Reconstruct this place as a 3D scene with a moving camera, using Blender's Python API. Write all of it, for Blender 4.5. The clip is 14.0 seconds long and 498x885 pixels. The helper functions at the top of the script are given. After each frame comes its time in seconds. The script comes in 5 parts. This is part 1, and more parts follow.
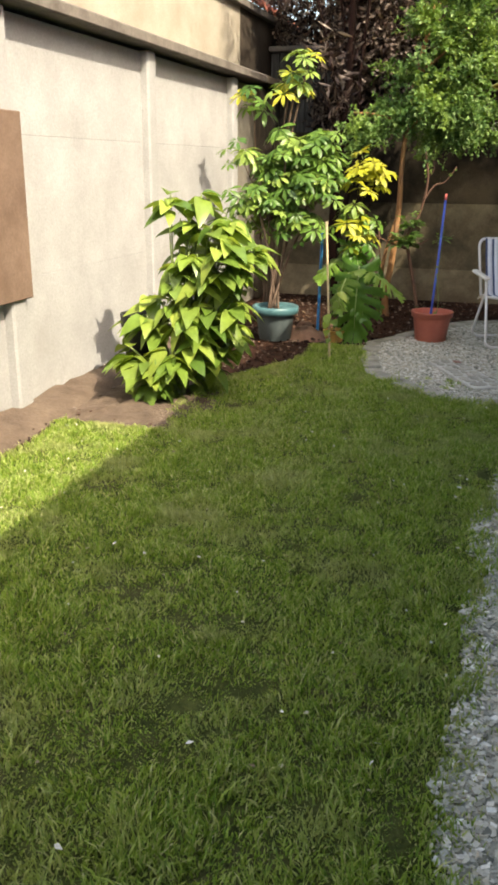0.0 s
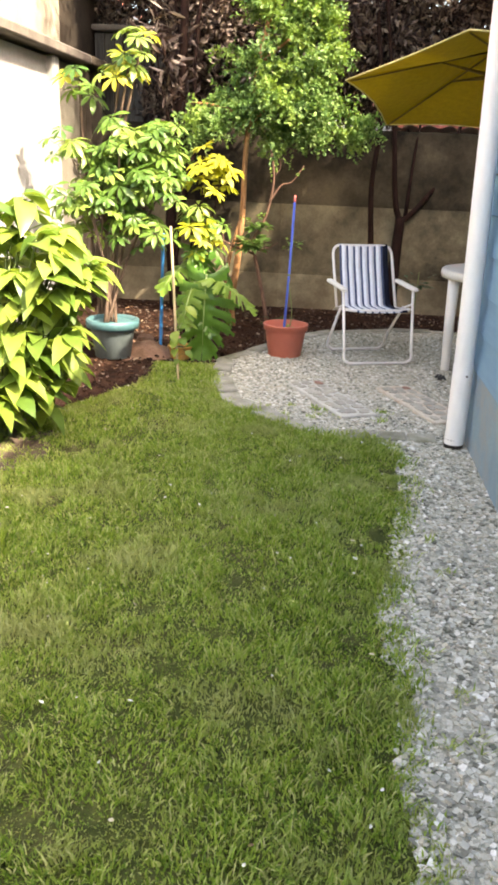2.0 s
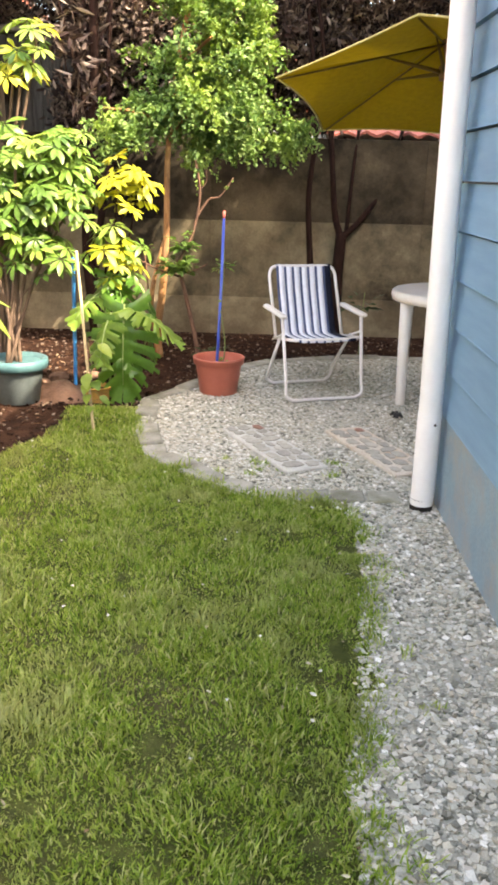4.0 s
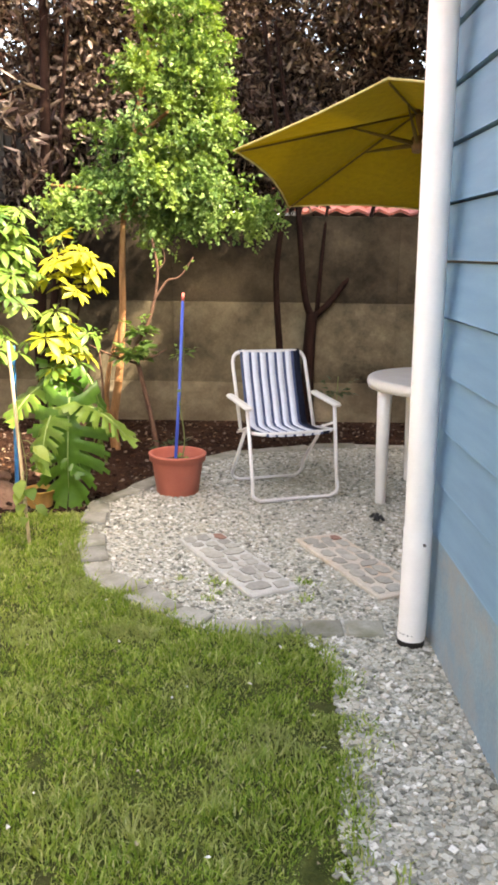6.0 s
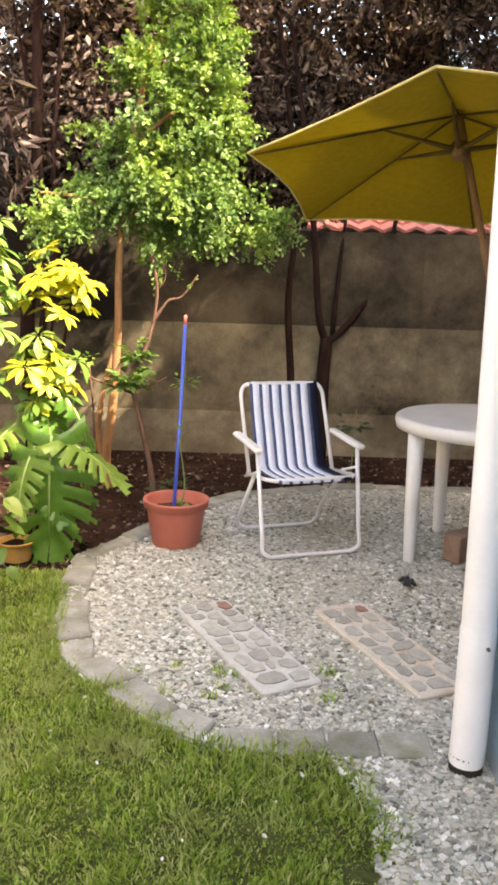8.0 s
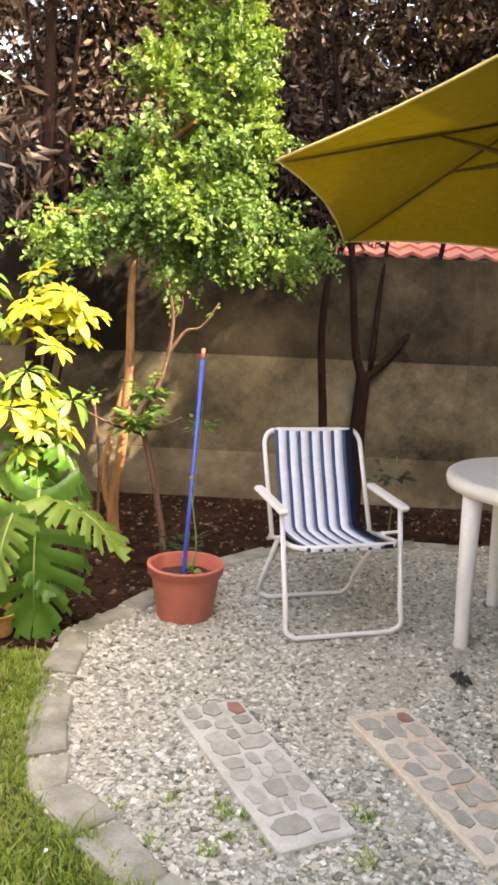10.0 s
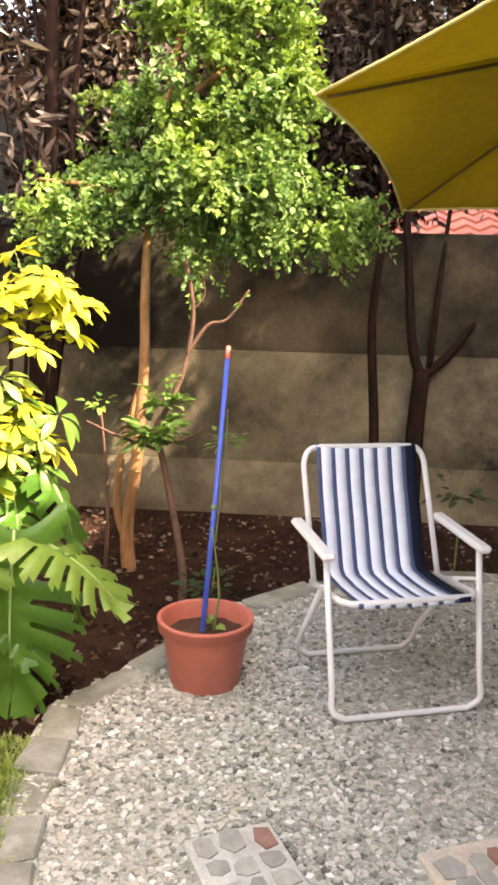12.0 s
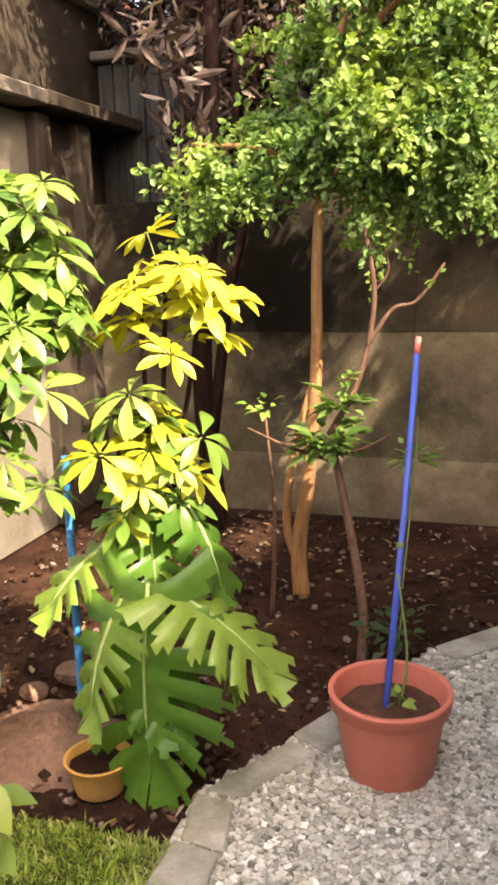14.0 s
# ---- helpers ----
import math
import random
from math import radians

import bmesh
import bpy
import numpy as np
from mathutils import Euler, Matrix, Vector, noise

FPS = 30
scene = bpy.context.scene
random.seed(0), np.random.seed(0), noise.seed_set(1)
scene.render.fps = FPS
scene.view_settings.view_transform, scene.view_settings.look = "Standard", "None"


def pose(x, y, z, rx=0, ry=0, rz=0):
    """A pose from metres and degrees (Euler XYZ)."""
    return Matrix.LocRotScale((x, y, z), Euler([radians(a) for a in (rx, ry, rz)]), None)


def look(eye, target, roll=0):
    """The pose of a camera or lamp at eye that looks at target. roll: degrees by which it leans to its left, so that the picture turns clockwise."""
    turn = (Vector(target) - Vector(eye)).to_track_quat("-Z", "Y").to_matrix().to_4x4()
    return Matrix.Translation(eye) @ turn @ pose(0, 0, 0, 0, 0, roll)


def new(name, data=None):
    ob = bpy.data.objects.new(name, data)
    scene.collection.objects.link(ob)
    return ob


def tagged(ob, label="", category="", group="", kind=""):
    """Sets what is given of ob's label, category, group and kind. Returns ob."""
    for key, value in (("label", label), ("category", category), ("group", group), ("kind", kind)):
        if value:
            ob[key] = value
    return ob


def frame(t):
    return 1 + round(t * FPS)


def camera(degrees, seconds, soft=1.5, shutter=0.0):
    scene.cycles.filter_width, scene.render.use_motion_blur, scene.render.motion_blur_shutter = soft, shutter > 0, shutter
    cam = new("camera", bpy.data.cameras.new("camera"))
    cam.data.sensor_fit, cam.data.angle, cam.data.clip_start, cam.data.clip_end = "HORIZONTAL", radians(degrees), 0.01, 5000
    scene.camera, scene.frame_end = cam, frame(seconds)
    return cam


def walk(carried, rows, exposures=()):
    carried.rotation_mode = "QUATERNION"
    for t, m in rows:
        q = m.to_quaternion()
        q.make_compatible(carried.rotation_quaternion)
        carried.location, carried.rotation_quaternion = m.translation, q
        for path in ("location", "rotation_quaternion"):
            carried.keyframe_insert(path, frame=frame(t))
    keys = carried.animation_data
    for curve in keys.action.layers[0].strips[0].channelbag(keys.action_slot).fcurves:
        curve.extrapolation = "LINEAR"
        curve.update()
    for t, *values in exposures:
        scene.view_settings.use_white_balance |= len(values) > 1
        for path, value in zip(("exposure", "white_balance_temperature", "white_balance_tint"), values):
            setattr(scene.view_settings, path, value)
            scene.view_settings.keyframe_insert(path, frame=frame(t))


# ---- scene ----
cam = camera(33.2, 14.0, 3.2)
PATH = [
    (0, (-0.007, -0.265, 1.459), (-0.006, 1.634, 0.829), 0.4),
    (0.5, (-0.153, 0.055, 1.541), (0.07, 1.923, 0.862), 1.4),
    (1, (-0.137, 0.141, 1.517), (0.167, 2.009, 0.867), 1.8),
    (1.5, (-0.111, 0.354, 1.467), (0.199, 2.224, 0.831), 2.1),
    (2, (-0.074, 0.58, 1.506), (0.328, 2.43, 0.862), 2.3),
    (2.5, (-0.013, 0.745, 1.48), (0.431, 2.586, 0.836), 2.3),
    (3, (0.028, 1.007, 1.473), (0.495, 2.846, 0.839), 1.9),
    (3.5, (0.115, 1.215, 1.484), (0.63, 3.043, 0.856), 1.2),
    (4, (0.191, 1.417, 1.484), (0.724, 3.245, 0.874), 1.4),
    (4.2, (0.243, 1.545, 1.517), (0.805, 3.378, 0.949), 1.2),
    (6.3, (0.472, 2.063, 1.492), (1.067, 3.921, 1.051), 0.9),
    (6.5, (0.479, 2.117, 1.492), (1.075, 3.974, 1.047), 1.0),
    (7, (0.528, 2.345, 1.495), (1.124, 4.203, 1.054), 1.0),
    (7.5, (0.578, 2.501, 1.509), (1.178, 4.357, 1.064), 1.4),
    (8, (0.62, 2.684, 1.509), (1.213, 4.55, 1.102), 1.7),
    (8.5, (0.683, 2.866, 1.515), (1.254, 4.756, 1.192), 2.3),
    (9, (0.715, 2.963, 1.509), (1.284, 4.852, 1.182), 2.4),
    (9.2, (0.723, 3.022, 1.505), (1.291, 4.911, 1.175), 2.5),
    (11.3, (1.062, 3.852, 1.539), (1.507, 5.766, 1.165), 2.0),
    (11.5, (1.049, 3.916, 1.505), (1.515, 5.827, 1.14), 1.9),
    (12, (1.104, 4.121, 1.485), (1.523, 6.041, 1.113), 1.5),
    (12.5, (1.176, 4.304, 1.51), (1.451, 6.249, 1.134), 0.8),
    (13, (1.181, 4.425, 1.496), (1.241, 6.385, 1.103), -1.8),
    (13.5, (1.185, 4.646, 1.489), (1.16, 6.6, 1.06), -1.5),
    (14, (1.231, 4.803, 1.519), (1.202, 6.753, 1.075), -1.6),
]
EXPOSURES = [(0.0, 2.12, 7900, 8), (0.5, 2.62, 8100, 10), (1.0, 2.95, 8300, 11), (1.5, 3.1, 8300, 12), (4.0, 3.32, 8500, 14), (6.5, 3.33, 8700, 16), (9.0, 3.30, 8800, 17), (12.0, 3.35, 8800, 17), (14.0, 3.12, 8900, 20)]
walk(cam, [(t, look(eye, target, roll)) for t, eye, target, roll in PATH], EXPOSURES)

# ---- the garden's own axes: u along the back fence, v along the side wall ----
TURN = -17.0
CT, ST = math.cos(radians(TURN)), math.sin(radians(TURN))


def G(u, v, z=0.0):
    """World place of garden coordinates."""
    return Vector((CT * u - ST * v, ST * u + CT * v, z))


def to_uv(x, y):
    return CT * x + ST * y, -ST * x + CT * y


GARDEN = pose(0, 0, 0, 0, 0, TURN)

# ---- light ----
SUN_WAY = (G(1.0, -0.7) + Vector((0, 0, 1.33))).normalized()
world = bpy.data.worlds.new("world")
scene.world = world
world.use_nodes = True
sky = world.node_tree.nodes.new("ShaderNodeTexSky")
sky.sky_type = "NISHITA"
sky.sun_disc = False
sky.dust_density = 3.0
sky.sun_elevation = math.asin(SUN_WAY.z)
sky.sun_rotation = math.atan2(SUN_WAY.x, SUN_WAY.y)
background = world.node_tree.nodes["Background"]
background.inputs["Strength"].default_value = 0.15
world.node_tree.links.new(sky.outputs[0], background.inputs[0])
sun_data = bpy.data.lights.new("sun", "SUN")
sun_data.energy, sun_data.angle, sun_data.color = 2.2, radians(0.6), (1.0, 0.965, 0.90)
sun = new("sun", sun_data)
sun.matrix_world = look(SUN_WAY * 30, (0, 0, 0))

# ---- materials ----
def nodes_of(name, rough=0.8, metal=0.0, spec=0.4):
    mat = bpy.data.materials.new(name)
    mat.use_nodes = True
    tree = mat.node_tree
    shader = tree.nodes["Principled BSDF"]
    shader.inputs["Roughness"].default_value = rough
    shader.inputs["Metallic"].default_value = metal
    shader.inputs["Specular IOR Level"].default_value = spec
    return mat, tree, shader


def noise_node(tree, scale, detail=5.0, rough=0.6, coord="Object", stretch=None):
    where = tree.nodes.new("ShaderNodeTexCoord")
    tex = tree.nodes.new("ShaderNodeTexNoise")
    tex.inputs["Scale"].default_value = scale
    tex.inputs["Detail"].default_value = detail
    tex.inputs["Roughness"].default_value = rough
    if coord != "World":
        out = where.outputs[coord]
    else:
        out = tree.nodes.new("ShaderNodeNewGeometry").outputs["Position"]
    if stretch:
        mapping = tree.nodes.new("ShaderNodeMapping")
        mapping.inputs["Scale"].default_value = stretch
        tree.links.new(out, mapping.inputs["Vector"])
        out = mapping.outputs["Vector"]
    tree.links.new(out, tex.inputs["Vector"])
    return tex.outputs["Fac"]


def ramp(tree, fac, stops):
    node = tree.nodes.new("ShaderNodeValToRGB")
    ends = node.color_ramp.elements
    while len(ends) < len(stops):
        ends.new(0.5)
    for e, (p, c) in zip(ends, stops):
        e.position, e.color = p, (*c, 1)
    tree.links.new(fac, node.inputs["Fac"])
    return node.outputs["Color"]


def mixed(tree, a, b, fac, how="MIX"):
    node = tree.nodes.new("ShaderNodeMix")
    node.data_type, node.blend_type = "RGBA", how
    for value, socket in ((fac, node.inputs[0]), (a, node.inputs[6]), (b, node.inputs[7])):
        if isinstance(value, (int, float)):
            socket.default_value = value
        elif isinstance(value, tuple):
            socket.default_value = (*value, 1)
        else:
            tree.links.new(value, socket)
    return node.outputs[2]


def bumped(tree, shader, fac, strength=0.3, distance=0.01):
    node = tree.nodes.new("ShaderNodeBump")
    node.inputs["Strength"].default_value = strength
    node.inputs["Distance"].default_value = distance
    tree.links.new(fac, node.inputs["Height"])
    tree.links.new(node.outputs["Normal"], shader.inputs["Normal"])


def surface(name, dark, light, scale=6.0, rough=0.8, fine=80.0, bump=0.25, depth=0.004, stain=None, stain_scale=1.2,
            stain_edge=(0.5, 0.68), vary=0.0, coord="Object", stretch=None, metal=0.0, spec=0.4, grit=0.7):
    """Two tones by a middle noise, grain by a fine one, and stains by a broad one."""
    mat, tree, shader = nodes_of(name, rough, metal, spec)
    colour = ramp(tree, noise_node(tree, scale, 6, 0.65, coord, stretch), [(0.32, dark), (0.68, light)])
    grain = noise_node(tree, fine, 4, 0.6, coord, stretch)
    colour = mixed(tree, colour, ramp(tree, grain, [(0.3, (0.72, 0.72, 0.72)), (0.7, (1.0, 1.0, 1.0))]), grit, "MULTIPLY")
    if stain:
        mask = ramp(tree, noise_node(tree, stain_scale, 8, 0.7, coord, stretch), [(stain_edge[0], (0, 0, 0)), (stain_edge[1], (1, 1, 1))])
        colour = mixed(tree, colour, stain, mask)
    if vary:
        info = tree.nodes.new("ShaderNodeObjectInfo")
        tone = ramp(tree, info.outputs["Random"], [(0.0, (1 - vary,) * 3), (1.0, (1.0, 1.0, 1.0))])
        colour = mixed(tree, colour, tone, 1.0, "MULTIPLY")
    tree.links.new(colour, shader.inputs["Base Color"])
    bumped(tree, shader, grain, bump, depth)
    return mat


def leafy(name, tones, rough=0.45, glow=0.45, island=True, patch=None, spec=0.4):
    """Leaf: tones run over single leaves; part of the light shines through."""
    mat, tree, shader = nodes_of(name, rough, 0.0, spec)
    if island:
        rnd = tree.nodes.new("ShaderNodeNewGeometry").outputs["Random Per Island"]
    else:
        rnd = tree.nodes.new("ShaderNodeObjectInfo").outputs["Random"]
    n = len(tones)
    colour = ramp(tree, rnd, [(i / (n - 1), c) for i, c in enumerate(tones)])
    if patch:
        mask = ramp(tree, noise_node(tree, patch[0], 4, 0.6, "World"), [(patch[1], (0, 0, 0)), (patch[2], (1, 1, 1))])
        colour = mixed(tree, colour, patch[3], mask)
    colour = mixed(tree, colour, ramp(tree, noise_node(tree, 25, 3, 0.6, "World"), [(0.3, (0.75, 0.75, 0.75)), (0.7, (1, 1, 1))]), 0.8, "MULTIPLY")
    tree.links.new(colour, shader.inputs["Base Color"])
    through_leaf = tree.nodes.new("ShaderNodeBsdfTranslucent")
    tree.links.new(mixed(tree, colour, (1.0, 1.0, 0.55), 1.0, "MULTIPLY"), through_leaf.inputs["Color"])
    blend = tree.nodes.new("ShaderNodeMixShader")
    blend.inputs[0].default_value = glow
    tree.links.new(shader.outputs[0], blend.inputs[1])
    tree.links.new(through_leaf.outputs[0], blend.inputs[2])
    tree.links.new(blend.outputs[0], tree.nodes["Material Output"].inputs["Surface"])
    return mat


def grainy_stuff(name, tones, rough=0.85, patch=None, spec=0.3):
    """Many small pieces of one mesh, each with a tone of its own."""
    mat, tree, shader = nodes_of(name, rough, 0.0, spec)
    rnd = tree.nodes.new("ShaderNodeNewGeometry").outputs["Random Per Island"]
    n = len(tones)
    colour = ramp(tree, rnd, [(i / (n - 1), c) for i, c in enumerate(tones)])
    if patch:
        mask = ramp(tree, noise_node(tree, patch[0], 5, 0.65, "World"), [(patch[1], (0, 0, 0)), (patch[2], (1, 1, 1))])
        colour = mixed(tree, colour, patch[3], mask, "MULTIPLY")
    grain = noise_node(tree, 160, 3, 0.6, "World")
    colour = mixed(tree, colour, ramp(tree, grain, [(0.3, (0.7, 0.7, 0.7)), (0.7, (1, 1, 1))]), 0.8, "MULTIPLY")
    tree.links.new(colour, shader.inputs["Base Color"])
    bumped(tree, shader, grain, 0.4, 0.003)
    return mat


SOIL = surface("soil", (0.014, 0.0062, 0.004), (0.042, 0.019, 0.0115), 7, 0.95, 60, 0.9, 0.02, (0.062, 0.032, 0.020), 2.0, coord="World", spec=0.1)
DRY_SOIL = surface("dry_soil", (0.075, 0.05, 0.034), (0.15, 0.108, 0.076), 6, 0.95, 50, 0.8, 0.02, coord="World")
TURF = surface("turf", (0.045, 0.060, 0.014), (0.125, 0.145, 0.037), 14, 0.95, 90, 1.0, 0.03, (0.11, 0.092, 0.044), 1.6, coord="World", spec=0.12)
GRAVEL_BED = surface("gravel_bed", (0.27, 0.26, 0.20), (0.52, 0.50, 0.42), 60, 0.9, 160, 1.0, 0.01, coord="World")
PALE_WALL = surface("pale_panel_wall", (0.30, 0.297, 0.287), (0.385, 0.383, 0.372), 2.5, 0.9, 70, 0.35, 0.004, (0.235, 0.222, 0.202), 0.9, (0.52, 0.78), 0.06)
# side wall's far panels: plant shade put into the tone, stains on top
SHADED_PANEL = surface("shaded_panel_wall", (0.13, 0.118, 0.092), (0.21, 0.192, 0.152), 2.5, 0.9, 70, 0.35, 0.004, (0.075, 0.064, 0.048), 0.9, (0.48, 0.7), 0.06)
STAINED_POST = surface("stained_post", (0.12, 0.075, 0.05), (0.20, 0.135, 0.095), 3, 0.9, 60)
# three tones for the back fence, darker from bottom row to top row
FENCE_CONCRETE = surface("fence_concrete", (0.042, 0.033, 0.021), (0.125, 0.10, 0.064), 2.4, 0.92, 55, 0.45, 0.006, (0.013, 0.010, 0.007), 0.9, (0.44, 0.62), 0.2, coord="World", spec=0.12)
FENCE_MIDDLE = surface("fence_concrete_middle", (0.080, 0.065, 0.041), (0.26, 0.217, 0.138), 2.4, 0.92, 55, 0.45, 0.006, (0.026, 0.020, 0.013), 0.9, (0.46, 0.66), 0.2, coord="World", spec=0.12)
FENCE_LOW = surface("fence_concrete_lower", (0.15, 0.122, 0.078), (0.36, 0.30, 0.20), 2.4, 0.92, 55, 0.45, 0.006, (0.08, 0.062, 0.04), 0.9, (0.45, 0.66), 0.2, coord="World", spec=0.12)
# tree shade put into the colour of the wall's far end; shed is plainly dark
DARK_SHADED_PLASTER = surface("dark_shaded_plaster", (0.030, 0.024, 0.018), (0.070, 0.056, 0.043), 2.5, 0.92, 55, 0.4, 0.005, (0.014, 0.011, 0.009), 0.9, (0.5, 0.7), spec=0.12)
RIB = surface("parasol_rib", (0.09, 0.055, 0.008), (0.14, 0.09, 0.014), 9, 0.7)
BEIGE_PLASTER = surface("beige_plaster", (0.30, 0.265, 0.205), (0.39, 0.35, 0.28), 3, 0.9, 60, 0.3, 0.003, (0.17, 0.14, 0.105), 0.8, (0.55, 0.75))
LEDGE = surface("ledge_concrete", (0.10, 0.085, 0.07), (0.19, 0.165, 0.14), 5, 0.9, 60)
BLUE_PAINT = surface("blue_painted_board", (0.135, 0.265, 0.395), (0.17, 0.32, 0.455), 3, 0.5, 120, 0.2, 0.002, (0.12, 0.255, 0.39), 2.2, (0.55, 0.75), 0.12, stretch=(6, 0.6, 6), grit=0.25)
BLUE_PLINTH = surface("blue_plinth", (0.18, 0.28, 0.36), (0.24, 0.35, 0.42), 4, 0.8, 70, 0.4, 0.004, (0.30, 0.28, 0.245), 1.8, (0.46, 0.66))
WHITE_PVC = surface("white_pvc", (0.80, 0.78, 0.75), (0.88, 0.86, 0.83), 4, 0.35, 90, 0.05, 0.001, (0.55, 0.50, 0.45), 2.5, (0.62, 0.85), grit=0.12)
MOUTH_SHADE = surface("mouth_shade", (0.012, 0.01, 0.009), (0.03, 0.025, 0.02), 8, 0.9)
KERB = surface("kerb_stone", (0.29, 0.278, 0.225), (0.47, 0.45, 0.375), 9, 0.92, 90, 0.5, 0.006, (0.19, 0.185, 0.12), 3.0, (0.46, 0.66), 0.3, coord="World")
MORTAR = surface("pale_mortar", (0.46, 0.45, 0.395), (0.60, 0.585, 0.52), 12, 0.92, 110, 0.5, 0.005, (0.33, 0.31, 0.26), 4.0)
TAN_MORTAR = surface("tan_mortar", (0.52, 0.46, 0.37), (0.66, 0.59, 0.48), 12, 0.92, 110, 0.5, 0.005, (0.42, 0.28, 0.18), 4.0)
FLAGSTONE = surface("inset_stone", (0.38, 0.36, 0.30), (0.54, 0.51, 0.43), 20, 0.85, 120, 0.4, 0.004, vary=0.35)
RED_STONE = surface("red_stone", (0.24, 0.12, 0.085), (0.33, 0.18, 0.13), 20, 0.85, 120, 0.4, 0.004)
TERRACOTTA = surface("red_plastic_pot", (0.48, 0.13, 0.085), (0.57, 0.175, 0.12), 5, 0.5, 100, 0.1, 0.001, (0.44, 0.17, 0.12), 3, (0.55, 0.8), grit=0.2)
TEAL_POT = surface("teal_plastic", (0.04, 0.105, 0.115), (0.07, 0.16, 0.17), 5, 0.45, 100, 0.1, 0.001, (0.10, 0.17, 0.18), 3, grit=0.2)
GREY_POT = surface("grey_pot", (0.08, 0.105, 0.105), (0.13, 0.16, 0.16), 6, 0.7, 100, 0.2, 0.002)
YELLOW_POT = surface("ochre_clay", (0.50, 0.26, 0.06), (0.62, 0.36, 0.10), 6, 0.7, 100, 0.2, 0.002, (0.35, 0.19, 0.08), 5)
HEAP = surface("heaped_earth", (0.13, 0.072, 0.046), (0.24, 0.145, 0.10), 7, 0.95, 60, 0.7, 0.015)
POT_EARTH = surface("damp_pot_earth", (0.055, 0.026, 0.016), (0.125, 0.062, 0.038), 16, 0.95, 90, 0.8, 0.01, spec=0.15)
BLACK_PLASTIC = surface("black_plastic", (0.010, 0.010, 0.010), (0.03, 0.03, 0.03), 8, 0.5)
WHITE_METAL = surface("white_enamel_tube", (0.72, 0.68, 0.64), (0.82, 0.79, 0.75), 9, 0.35, 120, 0.05, 0.001, (0.45, 0.36, 0.30), 6, (0.66, 0.8), grit=0.25)
WHITE_PLASTIC = surface("white_plastic", (0.70, 0.66, 0.60), (0.80, 0.77, 0.72), 4, 0.45, 90, 0.05, 0.001, (0.60, 0.55, 0.47), 3, (0.55, 0.8), grit=0.15)
FABRIC_WHITE = surface("white_webbing", (0.70, 0.72, 0.78), (0.80, 0.82, 0.86), 20, 0.9, 350, 0.3, 0.001, grit=0.3)
FABRIC_BLUE = surface("blue_grey_webbing", (0.050, 0.075, 0.150), (0.080, 0.110, 0.20), 20, 0.9, 350, 0.3, 0.001, grit=0.4)
FABRIC_NAVY = surface("dark_navy_webbing", (0.005, 0.007, 0.016), (0.010, 0.013, 0.028), 20, 0.9, 350, 0.3, 0.001, spec=0.2, grit=0.4)
YELLOW_CLOTH = leafy("yellow_canvas", [(0.30, 0.205, 0.006), (0.34, 0.235, 0.008)], 0.9, 0.06, True)
HEM = surface("pale_hem", (0.60, 0.52, 0.18), (0.72, 0.64, 0.30), 10, 0.9, 200)
WOOD = surface("brown_wood", (0.16, 0.085, 0.035), (0.28, 0.16, 0.075), 6, 0.6, 60, 0.3, 0.002, stretch=(8, 8, 1))
BLUE_STICK = surface("blue_stick", (0.035, 0.075, 0.38), (0.06, 0.12, 0.48), 8, 0.4, 60, 0.1, 0.001, grit=0.2)
RED_TIP = surface("red_tip", (0.50, 0.10, 0.08), (0.60, 0.16, 0.12), 8, 0.6)
SKY_STAKE = surface("bright_blue_stake", (0.02, 0.20, 0.52), (0.04, 0.28, 0.62), 8, 0.4)
CANE = surface("bamboo_cane", (0.48, 0.36, 0.19), (0.64, 0.52, 0.32), 14, 0.6, 60, 0.2, 0.002, stretch=(1, 1, 0.3))
BARK_ORANGE = surface("orange_brown_bark", (0.20, 0.09, 0.035), (0.42, 0.22, 0.09), 9, 0.9, 60, 0.6, 0.006, (0.20, 0.11, 0.06), 5, stretch=(3, 3, 0.6))
BARK_DARK = surface("dark_red_bark", (0.011, 0.0055, 0.004), (0.032, 0.0155, 0.0115), 12, 0.95, 60, 0.8, 0.01, stretch=(3, 3, 0.5), spec=0.12)
BARK_RED = surface("red_brown_bark", (0.07, 0.035, 0.022), (0.15, 0.08, 0.05), 14, 0.95, 70, 0.7, 0.006, stretch=(3, 3, 0.6))
BARK_GREY = surface("grey_bark", (0.075, 0.045, 0.03), (0.17, 0.115, 0.08), 14, 0.95, 70, 0.7, 0.006, stretch=(3, 3, 0.6))
STEM_GREEN = surface("green_stem", (0.10, 0.15, 0.04), (0.20, 0.24, 0.09), 10, 0.7, 60)
ROOF_RED = surface("red_roof_tile", (0.40, 0.12, 0.075), (0.58, 0.20, 0.13), 3, 0.9, 30, 0.3, 0.01, (0.34, 0.12, 0.09), 1.0, coord="World")
SHED_BOARD = surface("grey_shed_board", (0.055, 0.052, 0.046), (0.12, 0.115, 0.105), 5, 0.9, 60, 0.4, 0.003, (0.03, 0.027, 0.023), 1.5, vary=0.35, stretch=(8, 8, 0.8))
PLAIN_PLASTER = surface("plain_plaster", (0.38, 0.36, 0.33), (0.48, 0.46, 0.42), 1.5, 0.9, 40)
BRICK = surface("old_brick", (0.24, 0.14, 0.09), (0.36, 0.23, 0.16), 12, 0.92, 90, 0.6, 0.006)
PEBBLE = grainy_stuff("pebbles", [(0.15, 0.147, 0.115), (0.37, 0.36, 0.295), (0.49, 0.475, 0.395), (0.58, 0.565, 0.475), (0.44, 0.395, 0.30), (0.84, 0.82, 0.74)])
